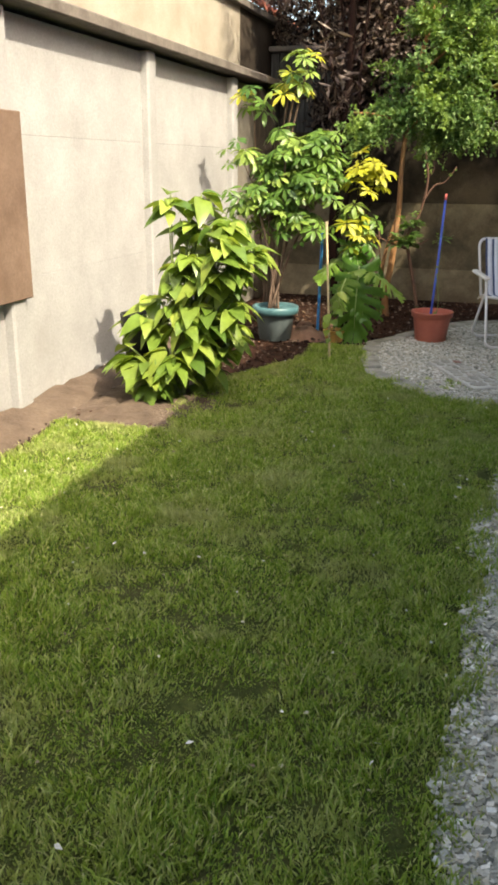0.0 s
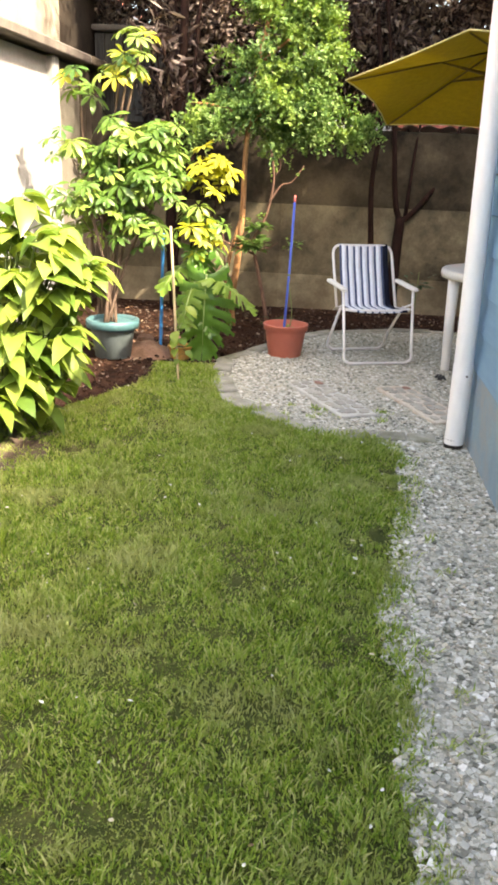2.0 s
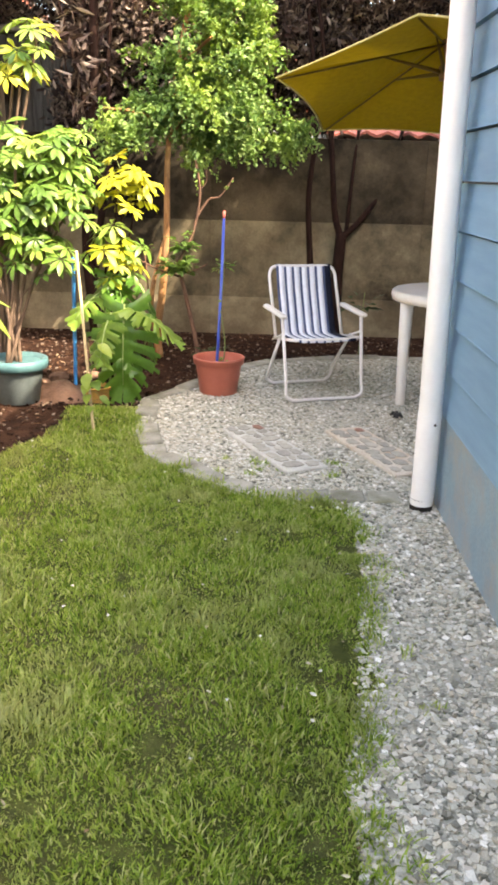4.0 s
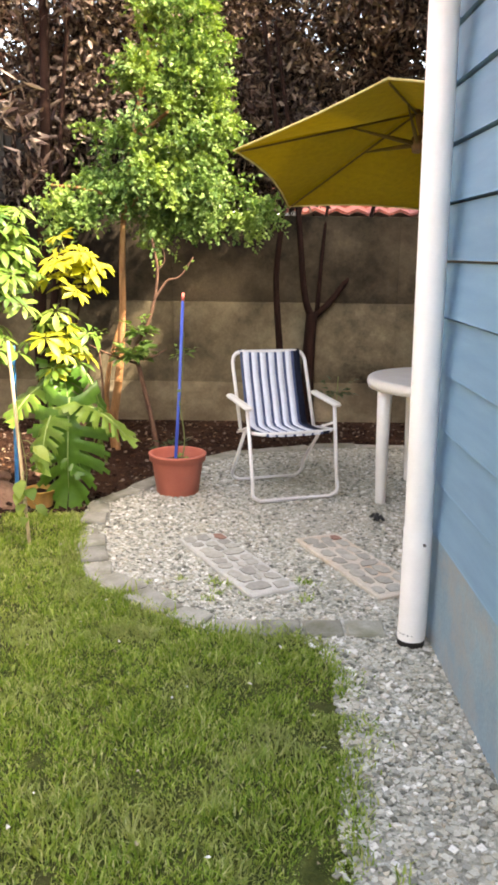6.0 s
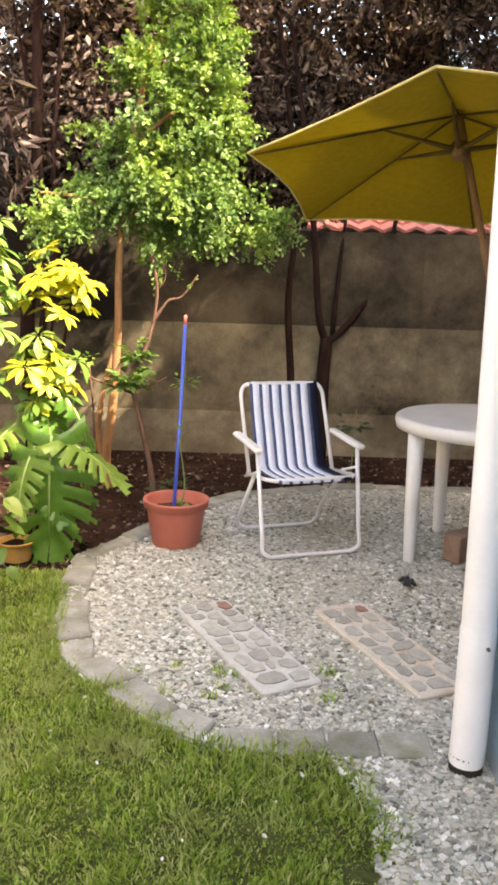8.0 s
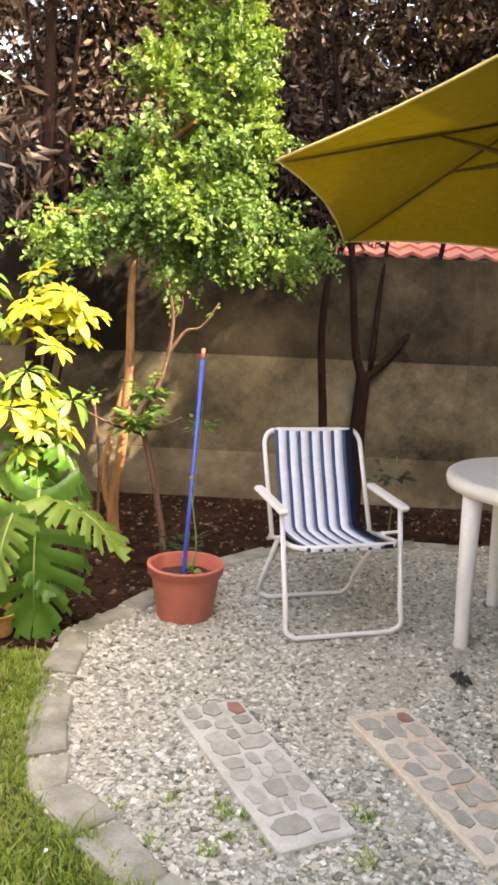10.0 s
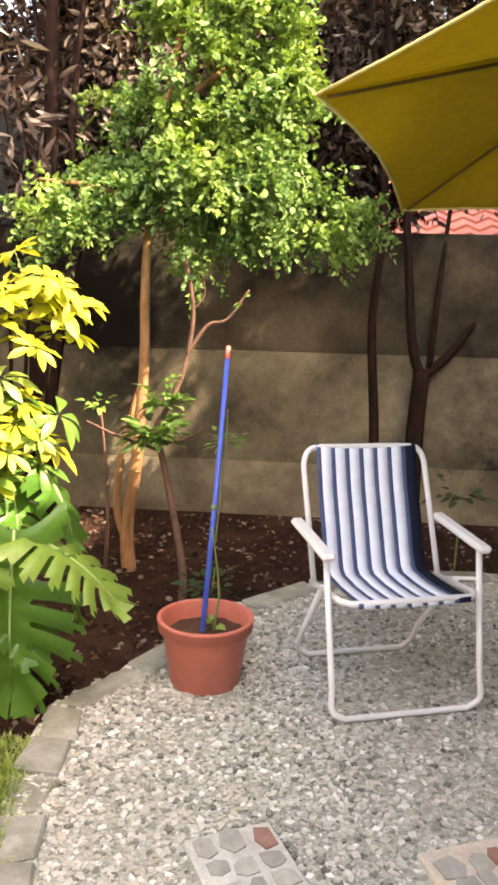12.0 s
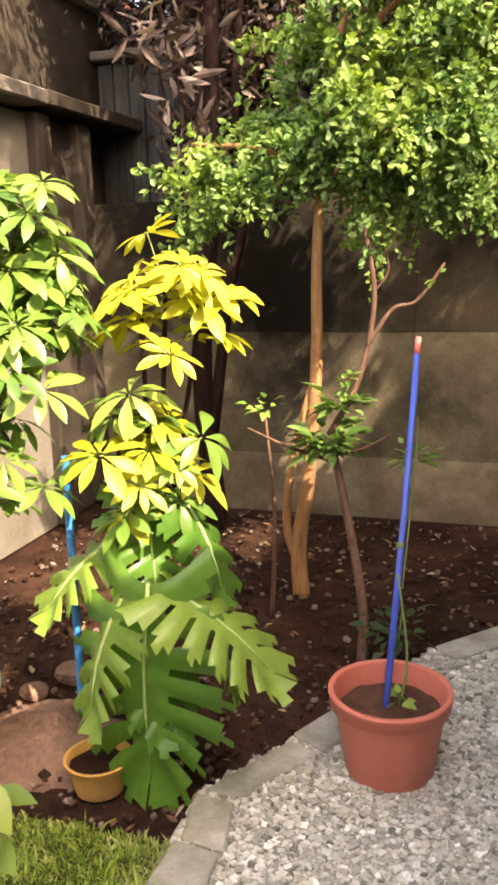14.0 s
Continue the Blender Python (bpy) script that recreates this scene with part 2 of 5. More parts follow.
CLOD = grainy_stuff("clods", [(0.016, 0.0075, 0.005), (0.036, 0.017, 0.011), (0.065, 0.034, 0.022), (0.22, 0.18, 0.15)], spec=0.15)
LITTER = grainy_stuff("leaf_litter", [(0.07, 0.03, 0.016), (0.13, 0.065, 0.03), (0.20, 0.12, 0.065), (0.34, 0.27, 0.19)])
PETAL = grainy_stuff("petals", [(0.16, 0.10, 0.05), (0.42, 0.38, 0.22), (0.66, 0.64, 0.54), (0.78, 0.76, 0.70)])
GRASS = leafy("grass_blades", [(0.10, 0.19, 0.02), (0.20, 0.325, 0.036), (0.29, 0.42, 0.06), (0.40, 0.49, 0.12), (0.54, 0.54, 0.26)], 0.6, 0.4, True, (2.2, 0.50, 0.68, (0.40, 0.43, 0.17)))
LEAF_SHRUB = leafy("broad_shrub_leaf", [(0.085, 0.165, 0.03), (0.20, 0.31, 0.05), (0.34, 0.43, 0.08), (0.15, 0.25, 0.05)], 0.35, 0.4, False)
LEAF_SCHEF = leafy("umbrella_leaf", [(0.05, 0.125, 0.022), (0.13, 0.24, 0.042), (0.27, 0.375, 0.08)], 0.4, 0.35, False)
LEAF_YELLOW = leafy("golden_umbrella_leaf", [(0.30, 0.34, 0.03), (0.46, 0.45, 0.035), (0.54, 0.51, 0.08)], 0.45, 0.4, False)
LEAF_SPLIT = leafy("split_leaf", [(0.045, 0.13, 0.02), (0.10, 0.23, 0.035), (0.24, 0.37, 0.07)], 0.3, 0.4, False)
MIDRIB = surface("pale_midrib", (0.25, 0.36, 0.11), (0.36, 0.46, 0.17), 10, 0.6, 60)
LEAF_CITRUS = leafy("small_glossy_leaf", [(0.05, 0.115, 0.028), (0.095, 0.195, 0.045), (0.16, 0.285, 0.075), (0.26, 0.38, 0.13)], 0.55, 0.4, True, (2.6, 0.50, 0.64, (0.24, 0.36, 0.07)))
LEAF_PURPLE = leafy("purple_brown_leaf", [(0.014, 0.008, 0.008), (0.055, 0.034, 0.029), (0.145, 0.105, 0.087), (0.37, 0.295, 0.245)], 0.45, 0.28, spec=0.2)
LEAF_DARK = leafy("dark_low_leaf", [(0.02, 0.045, 0.015), (0.05, 0.09, 0.03)], 0.5, 0.3)
LEAF_TUFT = leafy("dark_green_tuft_leaf", [(0.05, 0.11, 0.025), (0.10, 0.19, 0.045), (0.17, 0.27, 0.08)], 0.4, 0.35, False)


# ---- mesh tools ----
def part(name, bm, material, parent=None, label=""):
    """Links a bmesh as one mesh object under a thing or under a part."""
    data = bpy.data.meshes.new(name)
    bm.to_mesh(data)
    bm.free()
    data.materials.append(material)
    ob = new(name, data)
    ob.parent = parent
    if label:
        ob["label"] = label
    return ob


def array_mesh(name, verts, faces, material, smooth=False):
    data = bpy.data.meshes.new(name)
    data.from_pydata(verts, [], faces)
    data.materials.append(material)
    if smooth:
        data.polygons.foreach_set("use_smooth", [True] * len(data.polygons))
    return data


def stuff(name, verts, faces, material, parent=None, label="", category=""):
    ob = new(name, array_mesh(name, verts, faces, material))
    ob.parent = parent
    return tagged(ob, label, category, kind="stuff")


def thing(name, m, label, category, group="", kind=""):
    ob = new(name)
    ob.empty_display_size = 0.1
    ob.matrix_basis = m
    return tagged(ob, label, category, group, kind)


def box(bm, lo, hi, bevel=0.0):
    made = bmesh.ops.create_cube(bm, size=1.0)["verts"]
    mid = [(a + b) / 2 for a, b in zip(lo, hi)]
    for v in made:
        v.co = Vector([m + c * (b - a) for m, c, a, b in zip(mid, v.co, lo, hi)])
    if bevel:
        edges = list({e for v in made for e in v.link_edges})
        bmesh.ops.bevel(bm, geom=edges, offset=bevel, segments=1, affect="EDGES")
    return made


def tube(bm, path, radius, seg=8, cap=True):
    """A round bar along points; radius: one number or one a point."""
    path = [Vector(p) for p in path]
    radii = radius if isinstance(radius, (list, tuple)) else [radius] * len(path)
    rings = []
    side = None
    for i, p in enumerate(path):
        way = (path[min(i + 1, len(path) - 1)] - path[max(i - 1, 0)]).normalized()
        if side is None:
            side = way.orthogonal().normalized()
        side = (side - way * side.dot(way)).normalized()
        up = way.cross(side)
        rings.append([bm.verts.new(p + radii[i] * (math.cos(a) * side + math.sin(a) * up)) for a in [2 * math.pi * k / seg for k in range(seg)]])
    for a, b in zip(rings, rings[1:]):
        for k in range(seg):
            f = bm.faces.new((a[k], a[(k + 1) % seg], b[(k + 1) % seg], b[k]))
            f.smooth = True
    if cap:
        bm.faces.new(rings[0][::-1])
        bm.faces.new(rings[-1])


def bent(points, steps=6):
    """A smooth curve through points (Catmull-Rom)."""
    p = [Vector(q) for q in points]
    p = [2 * p[0] - p[1]] + p + [2 * p[-1] - p[-2]]
    out = []
    for i in range(1, len(p) - 2):
        for k in range(steps):
            t = k / steps
            out.append(0.5 * (2 * p[i] + (p[i + 1] - p[i - 1]) * t + (2 * p[i - 1] - 5 * p[i] + 4 * p[i + 1] - p[i + 2]) * t * t
                              + (3 * p[i] - p[i - 1] - 3 * p[i + 1] + p[i + 2]) * t ** 3))
    return out + [p[-2]]


def lathe(bm, profile, seg=32):
    """A turned shape from (radius, height) pairs."""
    rings = [[bm.verts.new((r * math.cos(2 * math.pi * k / seg), r * math.sin(2 * math.pi * k / seg), z)) for k in range(seg)] for r, z in profile]
    for a, b in zip(rings, rings[1:]):
        for k in range(seg):
            bm.faces.new((a[k], a[(k + 1) % seg], b[(k + 1) % seg], b[k])).smooth = True
    if profile[0][0] > 0.001:
        bm.faces.new(rings[0][::-1])
    if profile[-1][0] > 0.001:
        bm.faces.new(rings[-1])


def prism(bm, outline, z0, z1):
    """An upright slab over an outline of (x, y)."""
    low = [bm.verts.new((x, y, z0)) for x, y in outline]
    top = [bm.verts.new((x, y, z1)) for x, y in outline]
    n = len(outline)
    bm.faces.new(top)
    bm.faces.new(low[::-1])
    for k in range(n):
        bm.faces.new((low[k], low[(k + 1) % n], top[(k + 1) % n], top[k]))


def inside(poly, x, y):
    hit = False
    for (ax, ay), (bx, by) in zip(poly, poly[1:] + poly[:1]):
        if (ay > y) != (by > y) and x < (bx - ax) * (y - ay) / (by - ay) + ax:
            hit = not hit
    return hit


def edge_distance(poly, x, y):
    best = 9.0
    p = Vector((x, y))
    for a, b in zip(poly, poly[1:] + poly[:1]):
        a, b = Vector(a), Vector(b)
        t = max(0, min(1, (p - a).dot(b - a) / (b - a).length_squared))
        best = min(best, (p - a - t * (b - a)).length)
    return best


def leaf_points(length, width, droop=0.3, fold=0.25, steps=5, tip=1.6, base=0.6):
    """One leaf along +x from the origin: vertices and quads, folded at its midrib and drooping to its tip."""
    verts, faces = [], []
    for i in range(steps + 1):
        t = i / steps
        w = width * 0.5 * (math.sin(math.pi * min(1, t ** base * 0.98 + 0.01)) ** 0.9) * (1.0 if t < 0.9 else 0.7)
        x = length * t * (1 - 0.25 * droop * t)
        z = -droop * length * t ** tip
        verts += [(x, -w, z + fold * w), (x, 0, z), (x, w, z + fold * w)]
    for i in range(steps):
        a = 3 * i
        faces += [(a, a + 3, a + 4, a + 1), (a + 1, a + 4, a + 5, a + 2)]
    return verts, faces


def aim(way, spin=0.0):
    """A turn that lays +x along way with +z as far up as it can be."""
    x = Vector(way).normalized()
    z = Vector((0, 0, 1)) - x * x.z
    z = z.normalized() if z.length > 0.05 else x.orthogonal().normalized()
    return Matrix((x, z.cross(x), z)).transposed().to_4x4() @ Matrix.Rotation(spin, 4, "X")


# ---- ground ----
def lawn_edge(v):
    """Where the lawn gives way to the gravel along the house."""
    return 0.03 + 0.17 * max(0, min(1, (v - 3.1) / 1.5)) - 0.9 * max(0.0, min(v, 5.2) - 4.78) ** 2 + 0.05 * noise.noise((v * 1.7, 3.0, 0.0)) + 0.03 * noise.noise((v * 7, 8.0, 0.0))


PATIO = [(-0.05, 5.14), (-0.286, 5.17), (-0.46, 5.284), (-0.655, 5.507), (-0.84, 5.70), (-0.967, 6.08), (-1.03, 6.5), (-1.04, 6.93), (-0.86, 7.25),
         (-0.49, 7.97), (-0.17, 8.30), (0.4, 8.55), (0.8, 8.58), (1.6, 8.55), (2.6, 8.43), (3.4, 7.5), (3.4, 5.14)]


def is_gravel(u, v):
    if v > 5.0 and inside(PATIO, u, v):
        return True
    return lawn_edge(v) < u < 0.64 and -3 < v <= 5.2


def is_lawn(u, v):
    if u < -2.42 + 0.05 * math.sin(4 * v) or u > lawn_edge(v) + 0.03 or v < -3 or v > 6.7:
        return False
    if u > -0.25 and v > 5.135:
        return False
    if v > 4.0 and u < -1.72 - 0.25 * math.sin(2 * (v - 4)):
        return False
    if v > 6.35 and u < -1.55:
        return False
    return not (v > 5.0 and inside(PATIO, u, v))


bm = bmesh.new()
bmesh.ops.create_grid(bm, x_segments=8, y_segments=8, size=900)
for v in bm.verts:
    v.co.z = -0.012
tagged(part("ground", bm, SOIL), "dark reddish-brown bare garden soil", "ground", kind="structure")


def sheet(name, test, step, z, material, label):
    """A thin level sheet made of the small squares for which test holds, in garden coordinates."""
    bm = bmesh.new()
    made = {}

    def corner(i, j):
        if (i, j) not in made:
            u, v = i * step, j * step
            made[i, j] = bm.verts.new((u, v, z + 0.006 * noise.noise((u * 2, v * 2, z * 50))))
        return made[i, j]
    for i in range(int(-3.0 / step), int(3.6 / step)):
        for j in range(int(-3.0 / step), int(8.8 / step)):
            if test((i + 0.5) * step, (j + 0.5) * step):
                bm.faces.new((corner(i, j), corner(i + 1, j), corner(i + 1, j + 1), corner(i, j + 1)))
    ob = part(name, bm, material)
    ob.matrix_basis = GARDEN
    return tagged(ob, label, name, kind="structure")


sheet("lawn", is_lawn, 0.05, 0.004, TURF, "short mown green lawn with worn brownish patches")
sheet("gravel_bed", is_gravel, 0.05, 0.003, GRAVEL_BED, "grey gravel bed of patio and house strip")


def grass_blades():
    rng = np.random.default_rng(4)
    verts, faces = [], []
    n = 0
    for k in range(414000):
        # the last of them fringe the kerb
        fringe = k >= 400000
        u, v = (rng.uniform(-1.15, 0.1), rng.uniform(4.98, 6.5)) if fringe else (rng.uniform(-2.5, 0.36), rng.uniform(0.2, 6.7))
        if (edge_distance(PATIO, u, v) > 0.045) if fringe else not is_lawn(u - abs(rng.normal(0, 0.045)), v):
            continue
        thin = noise.noise((u * 1.1, v * 1.1, 3.0)) + 0.5 * noise.noise((u * 4, v * 4, 9.0))
        if (thin > 0.30 and rng.random() < 0.5) or (noise.noise((u * 13, v * 13, 2.0)) > 0.45 and rng.random() < 0.6):
            continue
        h = (0.012 + 0.019 * rng.random()) * (1.0 + 0.6 * noise.noise((u * 2.5, v * 2.5, 1.0)) + 0.9 * noise.noise((u * 9, v * 9, 4.0)))
        if fringe:
            h *= 1.5
        if rng.random() < 0.03:
            h *= 1.7
        a = rng.uniform(0, 6.283)
        w = rng.uniform(0.0015, 0.0031)
        lean = rng.uniform(0.1, 1.2) * h
        b = rng.uniform(-2.4, 2.4) + 9 * noise.noise((u * 5, v * 5, 7.0))
        dx, dy = w * math.cos(a), w * math.sin(a)
        lx, ly = lean * math.cos(b), lean * math.sin(b)
        verts += [(u - dx, v - dy, 0.0), (u + dx, v + dy, 0.0), (u + 0.35 * lx + dx, v + 0.35 * ly + dy, 0.62 * h),
                  (u + 0.35 * lx - dx, v + 0.35 * ly - dy, 0.62 * h), (u + lx, v + ly, h)]
        faces += [(n, n + 1, n + 2, n + 3), (n + 3, n + 2, n + 4)]
        n += 5
    ob = stuff("grass", verts, faces, GRASS, None, "short green lawn grass with pale dry blades", "grass")
    ob.matrix_basis = GARDEN


def stones(name, count, area, test, size, material, label, category, seed, flat=0.6, z=0.0, parent=None):
    """Scattered angular stones, each a small uneven block of its own."""
    rng = np.random.default_rng(seed)
    cube = np.array([(-1, -1, -1), (1, -1, -1), (1, 1, -1), (-1, 1, -1), (-1, -1, 1), (1, -1, 1), (1, 1, 1), (-1, 1, 1)], float)
    quads = [(0, 3, 2, 1), (4, 5, 6, 7), (0, 1, 5, 4), (1, 2, 6, 5), (2, 3, 7, 6), (3, 0, 4, 7)]
    verts, faces = [], []
    n = 0
    for _ in range(count):
        u, v = rng.uniform(area[0], area[1]), rng.uniform(area[2], area[3])
        if not test(u, v):
            continue
        s = size * (0.55 + 0.9 * rng.random() ** 2)
        c = cube * rng.uniform(0.55, 1.0, (8, 3)) * s * 0.5 * np.array([rng.uniform(0.7, 1.2), rng.uniform(0.7, 1.2), flat])
        a, b = rng.uniform(0, 6.283), rng.uniform(-0.5, 0.5)
        c = c @ np.array([[math.cos(b), 0, math.sin(b)], [0, 1, 0], [-math.sin(b), 0, math.cos(b)]])
        c = c @ np.array([[math.cos(a), -math.sin(a), 0], [math.sin(a), math.cos(a), 0], [0, 0, 1]])
        c += np.array([u, v, z + s * flat * 0.3])
        verts += [tuple(p) for p in c]
        faces += [tuple(n + k for k in q) for q in quads]
        n += 8
    ob = stuff(name, verts, faces, material, parent, label, category)
    ob.matrix_basis = GARDEN
    return ob


grass_blades()
stones("gravel", 200000, (-1.05, 2.4, 1.2, 8.6), is_gravel, 0.0185, PEBBLE, "loose grey angular gravel with pale stones", "gravel", 7)


def is_bed(u, v):
    return not is_lawn(u, v) and not is_gravel(u, v) and not (v > 4.95 and inside(PATIO, u, v)) and u > -2.65


def weeds():
    rng = np.random.default_rng(15)
    verts, faces = [], []
    n = 0
    for _ in range(46):
        if rng.random() < 0.55:
            u, v = rng.uniform(-0.75, 0.2), rng.uniform(5.2, 5.75)
        else:
            u, v = rng.uniform(0.05, 0.3), rng.uniform(1.5, 5.0)
        if not is_gravel(u, v):
            continue
        for _ in range(26):
            a, h, w = rng.uniform(0, 6.283), rng.uniform(0.012, 0.032), 0.0022
            pu, pv = u + rng.normal(0, 0.018), v + rng.normal(0, 0.018)
            du, dv = math.cos(a), math.sin(a)
            verts += [(pu - w * dv, pv + w * du, 0.004), (pu + w * dv, pv - w * du, 0.004), (pu + 0.5 * h * du + w * dv, pv + 0.5 * h * dv - w * du, 0.7 * h),
                      (pu + 0.5 * h * du - w * dv, pv + 0.5 * h * dv + w * du, 0.7 * h), (pu + h * du, pv + h * dv, h)]
            faces += [(n, n + 1, n + 2, n + 3), (n + 3, n + 2, n + 4)]
            n += 5
    ob = stuff("weeds", verts, faces, GRASS, None, "small green weeds growing through the gravel", "weeds")
    ob.matrix_basis = GARDEN


weeds()
stones("soil_clods", 9000, (-2.6, 3.0, 3.5, 9.5), is_bed, 0.022, CLOD, "crumbly dark soil with small stones", "soil", 8)


def leaf_litter():
    rng = np.random.default_rng(12)
    verts, faces = [], []
    for _ in range(900):
        u, v = rng.uniform(-2.3, 2.8), rng.uniform(6.2, 9.5)
        if not is_bed(u, v):
            continue
        lv, lf = leaf_points(rng.uniform(0.025, 0.06), rng.uniform(0.012, 0.025), rng.uniform(-0.4, 0.3), 0.4, 3)
        m = Matrix.Translation((u, v, 0.012)) @ Matrix.Rotation(rng.uniform(0, 6.28), 4, "Z") @ Matrix.Rotation(rng.uniform(-0.4, 0.4), 4, "X")
        n = len(verts)
        verts += [tuple(m @ Vector(p)) for p in lv]
        faces += [tuple(n + k for k in f) for f in lf]
    ob = stuff("fallen_leaves", verts, faces, LITTER, None, "dry brown fallen leaves on the soil", "leaves")
    ob.matrix_basis = GARDEN


leaf_litter()


def lawn_specks():
    """Pale petals and bits of dry leaf that lie on the grass."""
    rng = np.random.default_rng(19)
    verts, faces = [], []
    for _ in range(260):
        u, v = rng.uniform(-2.3, 0.2), rng.uniform(0.6, 6.6)
        if not is_lawn(u, v):
            continue
        lv, lf = leaf_points(rng.uniform(0.010, 0.024), rng.uniform(0.008, 0.014), rng.uniform(-0.3, 0.3), 0.4, 3)
        m = Matrix.Translation((u, v, 0.026)) @ Matrix.Rotation(rng.uniform(0, 6.28), 4, "Z") @ Matrix.Rotation(rng.uniform(-0.6, 0.6), 4, "X")
        n = len(verts)
        verts += [tuple(m @ Vector(p)) for p in lv]
        faces += [tuple(n + k for k in f) for f in lf]
    ob = stuff("fallen_petals", verts, faces, PETAL, None, "pale petals and dry bits scattered on the lawn", "petals")
    ob.matrix_basis = GARDEN


lawn_specks()


def dirt_strip():
    bm = bmesh.new()
    cols = [-2.72, -2.6, -2.5, -2.4]
    rows = [0.1 * k for k in range(-20, 64)]
    grid = [[bm.verts.new((u + (0.05 * noise.noise((v * 3, 1, 1)) if u > -2.6 else 0), v, h + 0.025 * noise.noise((u * 9, v * 9, 0)))) for u, h in zip(cols, (0.06, 0.05, 0.03, -0.02))] for v in rows]
    for a, b in zip(grid, grid[1:]):
        for k in range(3):
            bm.faces.new((a[k], a[k + 1], b[k + 1], b[k])).smooth = True
    ob = part("dirt_bank", bm, DRY_SOIL)
    ob.matrix_basis = GARDEN
    tagged(ob, "dry pale brown soil banked against the wall", "soil", kind="structure")
    bm = bmesh.new()
    bmesh.ops.create_grid(bm, x_segments=14, y_segments=14, size=0.5)
    for v in bm.verts:
        v.co.x *= 0.95
        v.co.y *= 1.25
        r = math.hypot(v.co.x / 0.47, v.co.y / 0.62)
        v.co.z = 0.04 * max(-0.6, 1 - r * r) + 0.012 * noise.noise(v.co * 9) - 0.004
    ob = part("soil_mound", bm, DRY_SOIL)
    ob.matrix_basis = GARDEN @ pose(-2.05, 4.55, 0)
    tagged(ob, "dry light brown soil round the shrub", "soil", kind="structure")


dirt_strip()

# ---- side wall of pale panels, ledge and the neighbour's plaster above ----
side_wall = thing("wall_side", GARDEN, "pale cream concrete panel garden wall with posts", "wall", kind="structure")
POSTS = [-2.1, -0.05, 2.0, 4.05, 6.1, 8.15, 9.1, 9.55]
for a, b in zip(POSTS, POSTS[1:]):
    for k, (z0, z1) in enumerate(((0.0, 0.80), (0.80, 1.62), (1.62, 2.26))):
        bm = bmesh.new()
        box(bm, (-2.80, a + 0.05, z0 + 0.0005), (-2.72, b - 0.05, z1 - 0.0005), 0.0015)
        # panels past v 8 are coloured for shade, not another concrete
        part("panel", bm, PALE_WALL if a < 8 else SHADED_PANEL if a < 9 else DARK_SHADED_PLASTER, side_wall, "" if a < 8 else "stained concrete panel with shade put into its colour")
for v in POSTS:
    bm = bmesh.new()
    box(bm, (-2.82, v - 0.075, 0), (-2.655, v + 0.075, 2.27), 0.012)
    # the last posts get the shaded tone as well
    part("post", bm, PALE_WALL if v < 9 else DARK_SHADED_PLASTER, side_wall)
bm = bmesh.new()
box(bm, (-2.653, 3.6, 0.70), (-2.633, 4.17, 1.74), 0.006)
board = part("wooden_board", bm, STAINED_POST)
board.matrix_basis = GARDEN
tagged(board, "brown weathered wooden board fixed to the wall post", "board")
bm = bmesh.new()
box(bm, (-3.1, -2.2, 2.29), (-2.58, 9.02, 2.37), 0.01)
ledge = part("ledge", bm, LEDGE)
ledge.matrix_basis = GARDEN
tagged(ledge, "dark weathered concrete ledge along the wall top", "ledge", kind="structure")
# same ledge going on, coloured darker for the shade over its end
bm = bmesh.new()
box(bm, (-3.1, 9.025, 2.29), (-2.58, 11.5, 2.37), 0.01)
ledge_end = part("ledge_end", bm, DARK_SHADED_PLASTER)
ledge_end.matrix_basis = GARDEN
tagged(ledge_end, "end of the wall ledge with shade put into its colour", "ledge", kind="structure")
bm = bmesh.new()
box(bm, (-3.3, -2.2, 0), (-2.9, 9.05, 3.04))
upper = part("wall_neighbour", bm, BEIGE_PLASTER)
upper.matrix_basis = GARDEN
tagged(upper, "beige plastered neighbour wall rising above the ledge", "wall", kind="structure")
# same beige wall going on; its end is painted as lying in tree shade
bm = bmesh.new()
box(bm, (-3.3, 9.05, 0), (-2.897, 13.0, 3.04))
dark_end = part("wall_neighbour_end", bm, DARK_SHADED_PLASTER)
dark_end.matrix_basis = GARDEN
tagged(dark_end, "end of the neighbour wall with tree shade put into its colour", "wall", kind="structure")
bm = bmesh.new()
box(bm, (-3.34, -2.2, 3.04), (-2.84, 13.0, 3.12), 0.01)
cap = part("wall_coping", bm, LEDGE)
cap.matrix_basis = GARDEN
tagged(cap, "dark coping on the neighbour wall", "coping", kind="structure")

def side_roof():
    root = thing("side_roof", GARDEN, "red clay tile roof above the neighbour wall", "roof", kind="structure")
    rows, cols = 12, 200
    for r in range(rows):
        bm = bmesh.new()
        lines = []
        for t, lift in ((r / rows, 0.03), ((r + 1.06) / rows, 0.0)):
            lines.append([bm.verts.new((-2.84 - 3.6 * t, -2.2 + 15.2 * k / cols, 3.15 + 2.1 * t + lift + 0.028 * math.sin(k * math.pi / 2))) for k in range(cols + 1)])
        lip = [bm.verts.new(v.co - Vector((0, 0, 0.04))) for v in lines[0]]
        for k in range(cols):
            bm.faces.new((lines[0][k + 1], lines[0][k], lines[1][k], lines[1][k + 1]))
            bm.faces.new((lip[k + 1], lip[k], lines[0][k], lines[0][k + 1]))
        part("tile_row", bm, ROOF_RED, root)


side_roof()

